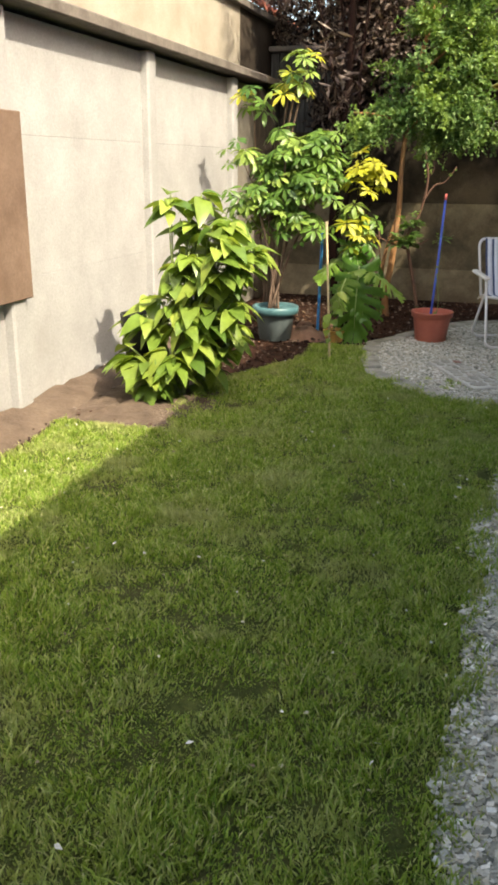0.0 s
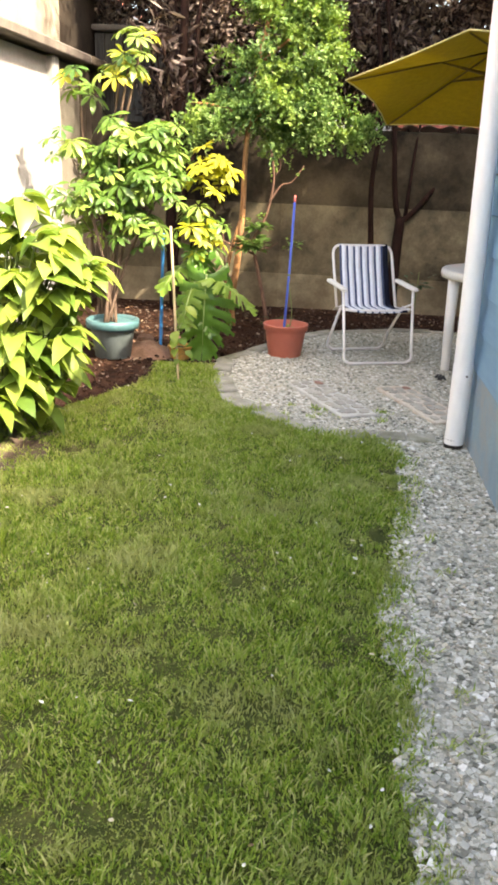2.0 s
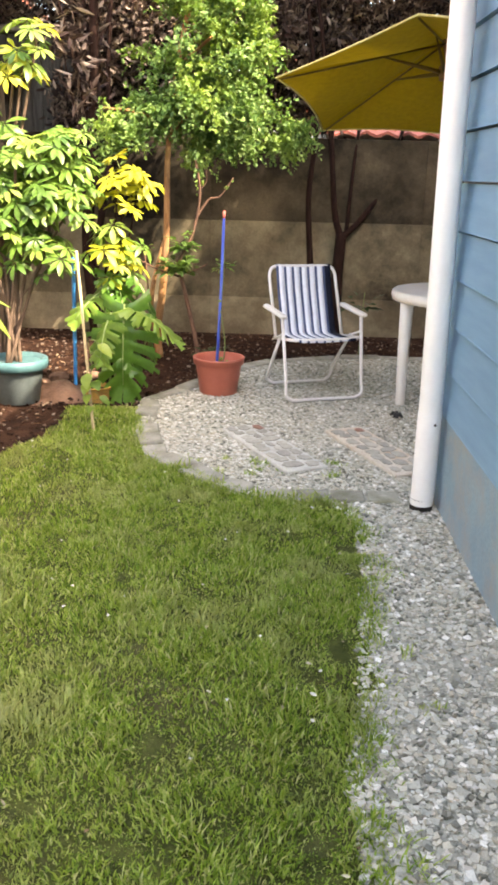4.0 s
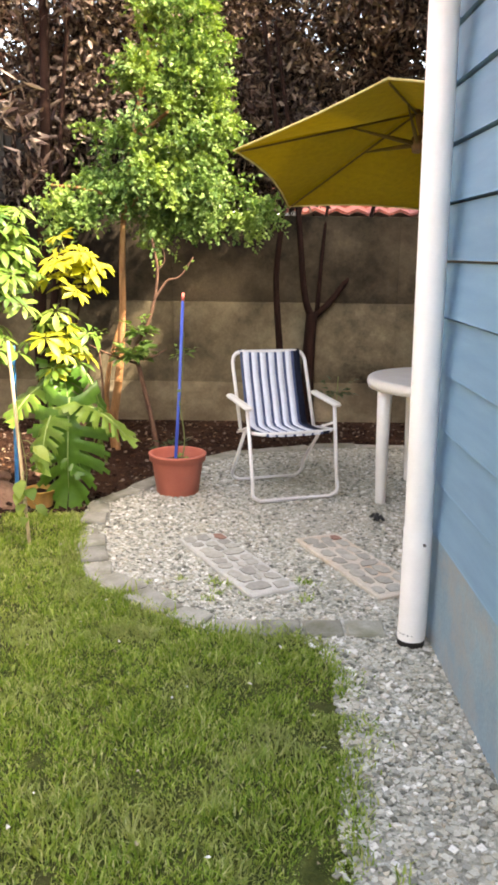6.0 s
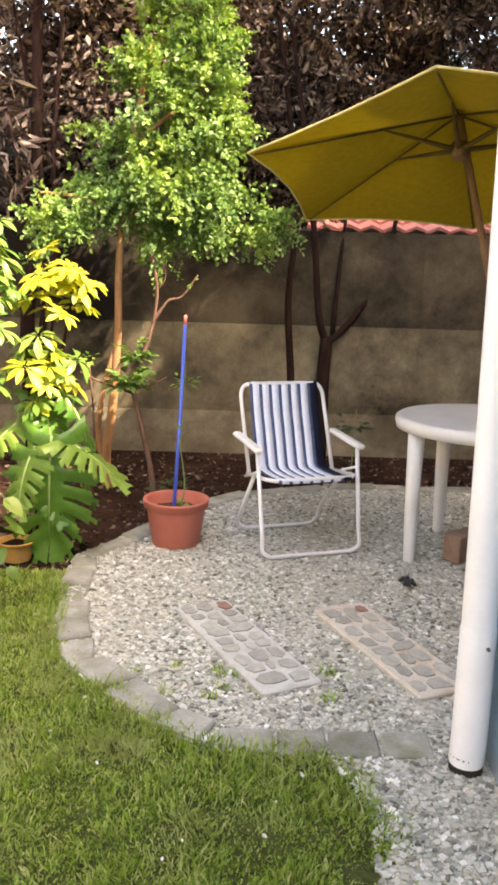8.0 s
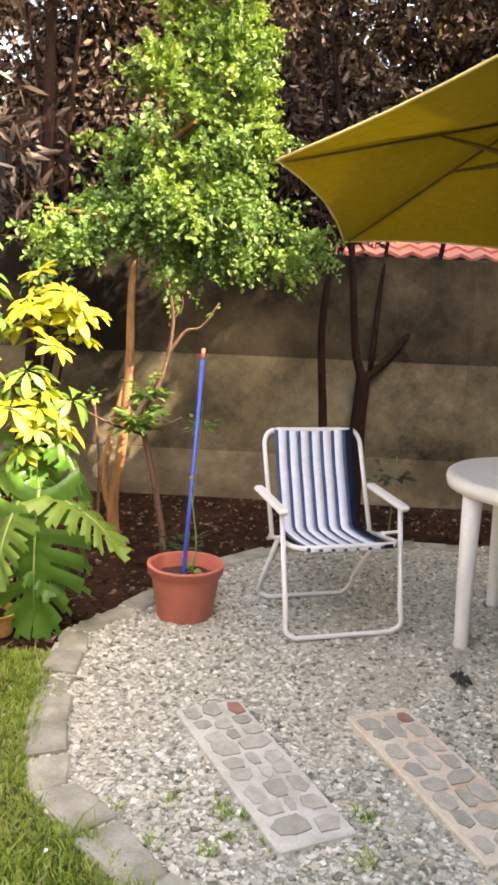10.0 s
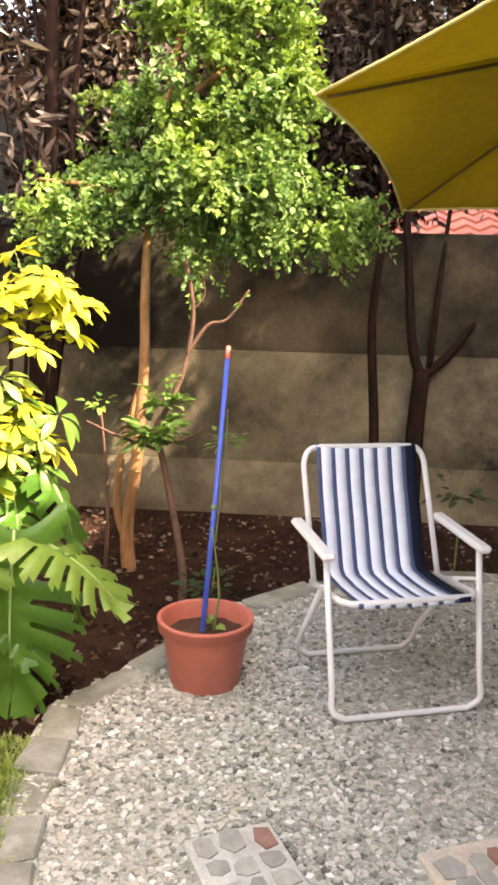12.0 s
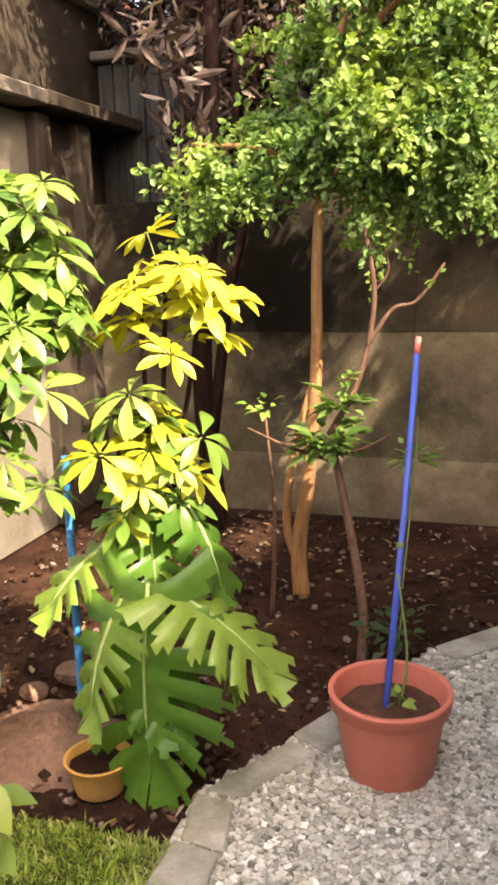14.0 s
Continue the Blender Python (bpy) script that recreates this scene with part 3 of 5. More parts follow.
# ---- back fence of stacked concrete panels ----
fence = thing("wall_back", GARDEN, "weathered brown-grey concrete panel fence", "fence", kind="structure")
JOINTS = [-2.70, -0.75, 1.25, 3.25, 5.25]
for a, b in zip(JOINTS, JOINTS[1:]):
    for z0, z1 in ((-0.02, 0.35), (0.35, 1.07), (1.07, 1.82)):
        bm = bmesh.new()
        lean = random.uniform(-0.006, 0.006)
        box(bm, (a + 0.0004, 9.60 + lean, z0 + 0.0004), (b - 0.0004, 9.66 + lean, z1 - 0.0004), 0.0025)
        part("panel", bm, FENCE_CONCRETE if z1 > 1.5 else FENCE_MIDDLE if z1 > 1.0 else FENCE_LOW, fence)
for u in JOINTS:
    bm = bmesh.new()
    box(bm, (u - 0.06, 9.667, 0), (u + 0.06, 9.78, 1.80), 0.008)
    part("post", bm, FENCE_CONCRETE, fence)

# ---- the blue boarded house ----
house = thing("house", GARDEN, "blue weatherboard house wall above a painted plinth", "house", kind="structure")
bm = bmesh.new()
box(bm, (0.66, -4.0, 0), (5.0, 5.39, 2.75))
part("wall", bm, PLAIN_PLASTER, house)
bm = bmesh.new()
box(bm, (0.615, -4.0, -0.01), (0.66, 5.405, 0.45), 0.006)
part("plinth", bm, BLUE_PLINTH, house, "blue-grey painted concrete plinth")


def weatherboard(z):
    bm = bmesh.new()
    outline = [(0.658, z), (0.607, z), (0.609, z + 0.006), (0.624, z + 0.1965), (0.658, z + 0.1965)]
    ends = [[bm.verts.new((u, v, h)) for u, h in outline] for v in (-4.0, 5.40)]
    n = len(outline)
    for k in range(n):
        bm.faces.new((ends[0][k], ends[0][(k + 1) % n], ends[1][(k + 1) % n], ends[1][k]))
    bm.faces.new(ends[0][::-1])
    bm.faces.new(ends[1])
    return bm


for k in range(11):
    part("board", weatherboard(0.452 + 0.2055 * k), BLUE_PAINT, house)
bm = bmesh.new()
for v in (-4.2, 5.6):
    for u, z in ((0.28, 2.72), (0.28, 2.80), (2.8, 5.0), (5.3, 2.80), (5.3, 2.72)):
        bm.verts.new((u, v, z))
bm.verts.ensure_lookup_table()
for k in range(5):
    bm.faces.new((bm.verts[k], bm.verts[(k + 1) % 5], bm.verts[5 + (k + 1) % 5], bm.verts[5 + k]))
bm.faces.new([bm.verts[k] for k in range(5)])
bm.faces.new([bm.verts[k] for k in range(9, 4, -1)])
part("roof", bm, ROOF_RED, house)


def downpipe():
    pipe = thing("downpipe", GARDEN @ pose(0.542, 5.09, 0), "white plastic rain downpipe at the house corner", "downpipe")
    bm = bmesh.new()
    tube(bm, [(0, 0, 0.45), (0, 0, 0.47), (-0.004, 0, 0.9), (-0.024, 0, 2.68), (-0.024, 0, 2.70)], 0.0525, 24, False)
    part("pipe", bm, WHITE_PVC, pipe)
    bm = bmesh.new()
    tube(bm, [(-0.004, -0.004, 0.030), (-0.004, -0.004, 0.036), (0, 0, 0.10), (0, 0, 0.475), (0, 0, 0.482)], [0.0535, 0.0545, 0.055, 0.055, 0.053], 24, False)
    part("outlet", bm, WHITE_PVC, pipe)
    # solid plug in near-black, standing for the shade inside the pipe end
    bm = bmesh.new()
    tube(bm, [(-0.004, -0.004, 0.0), (-0.004, -0.004, 0.06)], 0.053, 20)
    part("mouth", bm, MOUTH_SHADE, pipe, "solid dark plug painted as shade in the pipe mouth")
    bm = bmesh.new()
    tube(bm, [(0.015, -0.056, 0.43), (0.015, -0.064, 0.43)], 0.006, 8)
    part("screw", bm, LEDGE, pipe)


downpipe()

# ---- kerb of small pale blocks round the patio ----
kerb = thing("patio_kerb", GARDEN, "curved kerb of pale weathered concrete blocks", "kerb", kind="structure")


def kerb_blocks():
    rng = random.Random(3)
    inner = []
    n = 14
    for i in range(n):
        a, b = Vector(PATIO[max(i - 1, 0)]), Vector(PATIO[i + 1])
        way = (b - a).normalized()
        inner.append(Vector(PATIO[i]) + Vector((way.y, -way.x)) * 0.135)
    for i in range(n - 1):
        a, b = Vector(PATIO[i]), Vector(PATIO[i + 1])
        c, d = inner[i], inner[i + 1]
        count = max(1, round((b - a).length / (0.21 if i < 7 else 0.42)))
        for k in range(count):
            s, t = (k + 0.03) / count, (k + 0.97) / count
            bm = bmesh.new()
            quad = [a.lerp(b, s), c.lerp(d, s), c.lerp(d, t), a.lerp(b, t)]
            quad = [(q.x + rng.uniform(-0.016, 0.016), q.y + rng.uniform(-0.016, 0.016)) for q in quad]
            prism(bm, quad[::-1], -0.02, 0.018 + rng.uniform(-0.010, 0.010))
            bmesh.ops.recalc_face_normals(bm, faces=bm.faces)
            bmesh.ops.bevel(bm, geom=list(bm.edges), offset=0.008, segments=1, affect="EDGES")
            part("kerb_block", bm, KERB, kerb)
    c, d = Vector((-0.05, 5.14)), Vector((0.46, 5.15))
    for k in range(3):
        bm = bmesh.new()
        p, q = c.lerp(d, (k + 0.03) / 3), c.lerp(d, (k + 0.97) / 3)
        box(bm, (p.x, 5.13, -0.02), (q.x, 5.27, 0.018), 0.008)
        part("kerb_block", bm, KERB, kerb)


kerb_blocks()


def stepping_slab(m, mortar, seed, label):
    """A long cast slab with flat irregular stones set into it."""
    rng = random.Random(seed)
    slab = thing("stepping_slab", m, label, "paving slab", "stone-inlaid slabs in the gravel")
    bm = bmesh.new()
    box(bm, (-0.125, -0.42, -0.02), (0.125, 0.42, 0.026), 0.006)
    part("slab", bm, mortar, slab)
    row = -0.39
    while row < 0.36:
        deep = rng.uniform(0.07, 0.11)
        cuts = [-0.112, rng.uniform(-0.05, -0.02), rng.uniform(0.025, 0.055), 0.112] if rng.random() < 0.7 else [-0.112, rng.uniform(-0.03, 0.03), 0.112]
        for a, b in zip(cuts, cuts[1:]):
            cx, cy = (a + b) / 2 + rng.uniform(-0.006, 0.006), row + deep / 2 + rng.uniform(-0.014, 0.014)
            rx, ry = (b - a) / 2 - 0.006, deep / 2 - 0.005
            n = rng.choice((5, 6, 7))
            turn = rng.uniform(0, 6.28)
            outline = []
            for k in range(n):
                t = turn + 2 * math.pi * k / n
                r = rng.uniform(0.85, 1.15)
                outline.append((cx + rx * r * max(-0.92, min(0.92, 1.2 * math.cos(t))), cy + ry * r * max(-0.95, min(0.95, 1.2 * math.sin(t)))))
            bm = bmesh.new()
            prism(bm, outline, 0.02, 0.0295 + rng.uniform(0, 0.003))
            part("stone", bm, RED_STONE if row > 0.24 and b == cuts[-1] and row + 2 * deep > 0.45 else FLAGSTONE, slab)
        row += deep
    return slab


stepping_slab(pose(1.575, 5.705, 0, 0, 0, 9.5), MORTAR, 5, "pale cast slab inlaid with grey flat stones")
stepping_slab(pose(2.145, 5.535, 0, 0, 0, 5.5), TAN_MORTAR, 9, "tan cast slab inlaid with brownish flat stones")


# ---- patio furniture ----
def folding_chair(m):
    chair = thing("folding_chair", m, "white tubular folding garden chair with navy and white striped fabric", "chair")
    r = 0.011
    # x across, -y to the front
    def leg_frame(name, foot_y, top, width):
        bm = bmesh.new()
        w = width / 2
        tx, ty, tz = top
        side = [(-tx, ty, tz), (-w, foot_y * 0.86 + ty * 0.14, 0.12), (-w, foot_y, 0.045), (-w + 0.045, foot_y, 0.012)]
        path = [Vector(side[0]), Vector(side[1])] + bent(side[1:], 4)[1:]
        path += [Vector((-p.x, p.y, p.z)) for p in path[::-1]]
        tube(bm, path, r, 8)
        return part(name, bm, WHITE_METAL, chair)
    leg_frame("front_leg_frame", -0.30, (0.275, -0.20, 0.535), 0.53)
    leg_frame("rear_leg_frame", 0.20, (0.25, -0.10, 0.40), 0.47)
    bm = bmesh.new()
    w = 0.240
    side = [(-w, 0.02, 0.36), (-w, 0.195, 0.745), (-w + 0.002, 0.205, 0.770), (-w + 0.014, 0.217, 0.800), (-w + 0.035, 0.223, 0.817), (-w + 0.062, 0.226, 0.822)]
    path = [Vector(side[0])] + bent(side[1:], 4)
    path += [Vector((-p.x, p.y, p.z)) for p in path[::-1]]
    tube(bm, path, r, 8)
    part("back_frame", bm, WHITE_METAL, chair)
    bm = bmesh.new()
    side = [(-w, 0.05, 0.365), (-w, -0.25, 0.405), (-w + 0.03, -0.285, 0.405)]
    path = [Vector(side[0])] + bent(side[1:], 3)
    path += [Vector((-p.x, p.y, p.z)) for p in path[::-1]]
    tube(bm, path, r, 8)
    part("seat_frame", bm, WHITE_METAL, chair)
    for s in (-1, 1):
        bm = bmesh.new()
        box(bm, (s * 0.278 - 0.024, -0.245, 0.535), (s * 0.278 + 0.024, 0.14, 0.562), 0.010)
        for v in bm.verts:
            v.co.z += 0.05 * (v.co.y + 0.245)
        part("armrest", bm, WHITE_PLASTIC, chair, "white plastic armrest")
        bm = bmesh.new()
        tube(bm, [(s * 0.262, 0.02, 0.36), (s * 0.268, -0.215, 0.44)], 0.007, 6)
        part("brace", bm, WHITE_METAL, chair)
    # sling: over the back bar, down the back, along the seat
    line = [(0.241, 0.814), (0.237, 0.832), (0.223, 0.837), (0.209, 0.822), (0.196, 0.775), (0.165, 0.675), (0.12, 0.565), (0.078, 0.455), (0.056, 0.405), (0.03, 0.390), (-0.08, 0.390), (-0.2, 0.399), (-0.297, 0.412), (-0.302, 0.395)]
    widths = [0.017 if k % 2 == 0 else 0.039 for k in range(13)] + [0.042]
    right_edge = -0.19
    for k, width in enumerate(widths):
        bm = bmesh.new()
        a, b = right_edge, right_edge + width
        right_edge = b
        rows = []
        for y, z in line:
            rows.append([bm.verts.new((x, y + 0.006 * (1 - (x / 0.22) ** 2), z - 0.007 * (1 - (x / 0.22) ** 2))) for x in (a, (a + b) / 2, b)])
        for p, q in zip(rows, rows[1:]):
            for j in range(2):
                bm.faces.new((p[j], p[j + 1], q[j + 1], q[j])).smooth = True
        ext = bmesh.ops.extrude_face_region(bm, geom=list(bm.faces))
        for v in [g for g in ext["geom"] if isinstance(g, bmesh.types.BMVert)]:
            v.co += Vector((0, 0.0025, -0.0015))
        bmesh.ops.recalc_face_normals(bm, faces=bm.faces)
        cloth, note = (FABRIC_NAVY, "dark navy edge stripe") if k == 13 else (FABRIC_BLUE, "blue-grey stripe") if k % 2 == 0 else (FABRIC_WHITE, "white stripe")
        part("fabric_stripe", bm, cloth, chair, note)
    return chair


folding_chair(pose(2.240, 6.952, 0.01, 0, 0, 1) @ Matrix.Scale(1.045, 4))


def round_table(m):
    table = thing("round_table", m, "white plastic round garden table", "table")
    bm = bmesh.new()
    lathe(bm, [(0.03, 0.70), (0.42, 0.70), (0.462, 0.692), (0.475, 0.672), (0.482, 0.672), (0.490, 0.70), (0.486, 0.722), (0.474, 0.732), (0.452, 0.731), (0.03, 0.729), (0.024, 0.728), (0.024, 0.70), (0.03, 0.70)], 48)
    part("tabletop", bm, WHITE_PLASTIC, table)
    for k in range(4):
        a = radians(45 + 90 * k)
        ca, sa = math.cos(a), math.sin(a)
        bm = bmesh.new()
        tube(bm, [(0.43 * ca, 0.43 * sa, 0.70), (0.43 * ca, 0.43 * sa, 0.35), (0.425 * ca, 0.425 * sa, 0.02), (0.425 * ca, 0.425 * sa, 0.0)], [0.043, 0.037, 0.031, 0.029], 14)
        part("leg", bm, WHITE_PLASTIC, table)
    return table


# turned so that one leg stands towards the walker's left
round_table(pose(3.172, 6.475, 0, 0, 0, 136) @ Matrix.Diagonal((1.025, 1.025, 1.05, 1)))


def parasol():
    """A hexagonal parasol that leans on its tilt joint; the pole stands through the table."""
    foot = Vector((3.165, 6.475, 0))
    hub = Vector((2.931, 6.639, 2.325))
    root = thing("garden_parasol", pose(*foot), "tilted yellow canvas garden parasol on a wooden pole", "parasol")
    knee = Vector((-0.02, 0.01, 1.35))
    top = hub - foot
    bm = bmesh.new()
    tube(bm, [(0, 0, 0.0), knee, knee + (top - knee) * 1.06], 0.019, 10)
    part("pole", bm, WOOD, root)
    bm = bmesh.new()
    tube(bm, [knee - Vector((0, 0, 0.06)), knee, knee + (top - knee).normalized() * 0.06], 0.026, 10)
    part("tilt_joint", bm, WHITE_METAL, root)
    bm = bmesh.new()
    lathe(bm, [(0.06, 0.0), (0.17, 0.0), (0.18, 0.05), (0.06, 0.09), (0.026, 0.20), (0.026, 0.0)], 24)
    part("base", bm, LEDGE, root)
    # rim corners, from the two that show and their opposites
    e1 = (Vector((1.842, 6.682, 2.05)) - hub)
    axis_n = Vector((0.039, 0.258, 1.0)).normalized()
    flat1 = (e1 - axis_n * e1.dot(axis_n))
    drop = e1.dot(axis_n)
    flat2 = axis_n.cross(flat1)
    rim = []
    for k in range(6):
        a = math.pi * k / 3
        rim.append(top + flat1 * math.cos(a) + flat2 * math.sin(a) + axis_n * drop)
    for k in range(6):
        a, b = rim[k], rim[(k + 1) % 6]
        bm = bmesh.new()
        steps = 6
        rows = []
        for i in range(steps + 1):
            t = i / steps
            rows.append([bm.verts.new(top + ((a - top).lerp(b - top, j / 6)) * t - axis_n * 0.05 * math.sin(math.pi * t) * math.sin(math.pi * j / 6)
                                      - ((a + b) / 2 - top) * 0.05 * t * math.sin(math.pi * j / 6)) for j in range(7)])
        for p, q in zip(rows, rows[1:]):
            for j in range(6):
                bm.faces.new((p[j], p[j + 1], q[j + 1], q[j])).smooth = True
        bmesh.ops.remove_doubles(bm, verts=list(bm.verts), dist=0.0005)
        panel = part("canopy_panel", bm, YELLOW_CLOTH, root)
        bm = bmesh.new()
        tube(bm, [a + (top - a) * 0.0, a.lerp(b, 0.25) - ((a + b) / 2 - top) * 0.035, (a + b) / 2 - ((a + b) / 2 - top) * 0.05, a.lerp(b, 0.75) - ((a + b) / 2 - top) * 0.035, b], 0.006, 5)
        part("hem", bm, HEM, panel, "pale stitched hem")
        bm = bmesh.new()
        tube(bm, [top - axis_n * 0.03, a.lerp(top, 0.03) - axis_n * 0.015], 0.006, 6)
        rib = part("rib", bm, RIB, root)
        bm = bmesh.new()
        tube(bm, [top - axis_n * 0.21, (top - axis_n * 0.21).lerp(a.lerp(top, 0.62) - axis_n * 0.02, 0.35), a.lerp(top, 0.62) - axis_n * 0.02], [0.014, 0.012, 0.004], 6)
        part("strut", bm, RIB, rib)
    bm = bmesh.new()
    tube(bm, [top - axis_n * 0.25, top - axis_n * 0.17], 0.036, 10)
    part("runner", bm, WOOD, root)


parasol()


def flower_pot(name, m, radius, height, material, label, earth=SOIL):
    pot = thing(name, m, label, "plant pot")
    bm = bmesh.new()
    r, h = radius, height
    lathe(bm, [(r * 0.70, 0.0), (r * 0.72, 0.004), (r * 0.885, h * 0.80), (r * 0.90, h * 0.82), (r * 0.975, h * 0.83), (r * 0.985, h * 0.955), (r, h * 0.965), (r, h * 0.995), (r * 0.985, h),
               (r * 0.915, h), (r * 0.905, h * 0.98), (r * 0.84, h * 0.70), (r * 0.82, h * 0.60)], 40)
    part("pot", bm, material, pot)
    bm = bmesh.new()
    bmesh.ops.create_circle(bm, cap_ends=True, segments=28, radius=r * 0.85)
    bmesh.ops.subdivide_edges(bm, edges=list(bm.edges), cuts=1)
    for v in bm.verts:
        v.co.z = h * 0.74 + 0.012 * noise.noise(v.co * 20)
    part("soil", bm, earth, pot)
    return pot


flower_pot("red_flower_pot", pose(1.592, 7.035, 0), 0.182, 0.262, TERRACOTTA, "red plastic flower pot on the gravel", POT_EARTH)


def potted_stick():
    foot, tip = Vector((1.575, 7.03, 0.15)), Vector((1.772, 7.64, 1.222))
    stick = thing("blue_stick", pose(*foot), "blue painted garden stick leaning in the red pot", "stick")
    way = tip - foot
    bm = bmesh.new()
    tube(bm, [(0, 0, 0), way * 0.5 + Vector((0.004, 0, 0)), way * 0.95], 0.0105, 8)
    part("rod", bm, BLUE_STICK, stick)
    bm = bmesh.new()
    tube(bm, [way * 0.95, way], 0.0105, 8)
    part("tip", bm, RED_TIP, stick, "faded red tip")
    bm = bmesh.new()
    tube(bm, [way * 0.42, way * 0.435], 0.0125, 8)
    part("tie", bm, STEM_GREEN, stick)


potted_stick()
# ---- plants ----
def leaf_mesh(name, material, *shape, **more):
    verts, faces = leaf_points(*shape, **more)
    return array_mesh(name, verts, faces, material, True)


def palm_mesh(name, material, count, length, width, droop, seed):
    """A fingered leaf: leaflets that spread like the ribs of an umbrella."""
    rng = random.Random(seed)
    verts, faces = [], []
    for k in range(count):
        a = 2 * math.pi * (k + rng.uniform(-0.15, 0.15)) / count
        s = rng.uniform(0.8, 1.1)
        lv, lf = leaf_points(length * s, width * s, droop + rng.uniform(-0.1, 0.15), 0.3, 6, 1.6, 1.35)
        m = Matrix.Rotation(a, 4, "Z") @ Matrix.Rotation(rng.uniform(-0.30, 0.12), 4, "Y") @ Matrix.Translation((0.012, 0, 0)) @ Matrix.Rotation(rng.uniform(-0.3, 0.3), 4, "X")
        n = len(verts)
        verts += [tuple(m @ Vector(p)) for p in lv]
        faces += [tuple(n + q for q in f) for f in lf]
    return array_mesh(name, verts, faces, material, True)


def split_mesh(name, material, length, width, seed, lobes=6):
    """A large leaf along +x: one broad blade, cut from its rim into lobes."""
    rng = random.Random(seed)
    verts, faces = [], []
    rows, cols = 4 * lobes + 1, 7
    for s in (-1, 1):
        start = len(verts)
        reach = [rng.uniform(0.86, 1.08) for _ in range(lobes + 1)]
        for i in range(rows + 1):
            t = i / rows
            half = width * 0.5 * (math.sin(math.pi * min(1, 0.16 + 0.84 * t)) ** 0.62) * reach[min(lobes, i // 4)] + 0.004
            for j in range(cols + 1):
                q = j / cols
                x = length * (t * (1 - 0.1 * t) + (0.26 * t - 0.20 * (1 - t) ** 3) * q * q)
                z = -0.25 * length * t ** 2 - 0.34 * half * q ** 2 + 0.018 * math.sin(2 * math.pi * i / 4) * q + 0.03 * half * math.sin(4 * q)
                verts.append((x, s * half * q, z))
        for i in range(rows):
            for j in range(cols):
                if i % 4 == 3 and j >= 2 and 2 < i < rows - 2:
                    continue
                if i % 4 in (0, 2) and i > 1 and j >= cols - 1:
                    continue
                a = start + i * (cols + 1) + j
                faces.append((a, a + 1, a + cols + 2, a + cols + 1) if s > 0 else (a, a + cols + 1, a + cols + 2, a + 1))
    return array_mesh(name, verts, faces, material, True)


def hang(data, name, parent, place, way, spin=0.0, size=1.0):
    ob = new(name, data)
    ob.parent = parent
    ob.matrix_basis = Matrix.Translation(place) @ aim(way, spin) @ Matrix.Scale(size, 4)
    return ob


def stem_part(name, paths, material, parent, seg=6):
    """Stems of one plant, each a tapered bent bar."""
    for path, r0, r1 in paths:
        bm = bmesh.new()
        line = bent(path, 5)
        n = len(line) - 1
        tube(bm, line, [r0 + (r1 - r0) * i / n for i in range(n + 1)], seg)
        part(name, bm, material, parent)


def broad_shrub():
    """A broad-leaved shrub: stems from one foot, each end a rosette of large drooping leaves."""
    rng = random.Random(21)
    foot = Vector((-0.48, 5.12, 0.02))
    root = thing("broadleaf_shrub", pose(*foot), "lush light green broad-leaved shrub in sun", "shrub")
    kinds = [leaf_mesh("leaf", LEAF_SHRUB, 0.20, 0.112, 0.40, 0.28, 6), leaf_mesh("leaf", LEAF_SHRUB, 0.165, 0.098, 0.5, 0.3, 6), leaf_mesh("leaf", LEAF_SHRUB, 0.21, 0.115, 0.65, 0.25, 6)]
    ends = []
    lobes = [((0.02, 0.0, 0.34), (0.42, 0.36, 0.30), 46), ((0.24, 0.0, 0.96), (0.30, 0.26, 0.26), 26), ((0.14, 0.02, 0.66), (0.34, 0.28, 0.22), 16), ((0.10, 0.0, 1.20), (0.16, 0.12, 0.12), 7)]
    for c, r, count in lobes:
        for _ in range(count):
            d = Vector((rng.gauss(0, 1), rng.gauss(0, 1) - 0.35, rng.gauss(0, 1))).normalized()
            q = rng.uniform(0.6, 1.0)
            e = Vector((c[0] + r[0] * d.x * q, c[1] + r[1] * d.y * q, c[2] + r[2] * d.z * q))
            ends.append(Vector((e.x, e.y, max(0.10, e.z))))
    paths = []
    for e in ends:
        paths.append(([Vector((rng.uniform(-0.06, 0.06), rng.uniform(-0.06, 0.06), -0.02)), Vector((e.x * 0.45, e.y * 0.45, e.z * 0.5)), e], 0.009, 0.004))
    stem_part("stem", paths, STEM_GREEN, root, 5)
    for e in ends:
        out = Vector((e.x, e.y, 0))
        for j in range(rng.choice((6, 7, 7))):
            a = 2 * math.pi * j / 7 + rng.uniform(-0.3, 0.3)
            way = Vector((math.cos(a), math.sin(a), rng.uniform(-0.35, 0.40))) + out * 1.3
            hang(rng.choice(kinds), "leaf", root, e - Vector((0, 0, rng.uniform(0, 0.09))), way, rng.uniform(-0.35, 0.35), rng.uniform(0.75, 1.1))
    flower_pot("black_plant_pot", pose(-0.72, 5.30, 0), 0.15, 0.52, BLACK_PLASTIC, "tall black plastic plant pot behind the shrub")
    return root


broad_shrub()


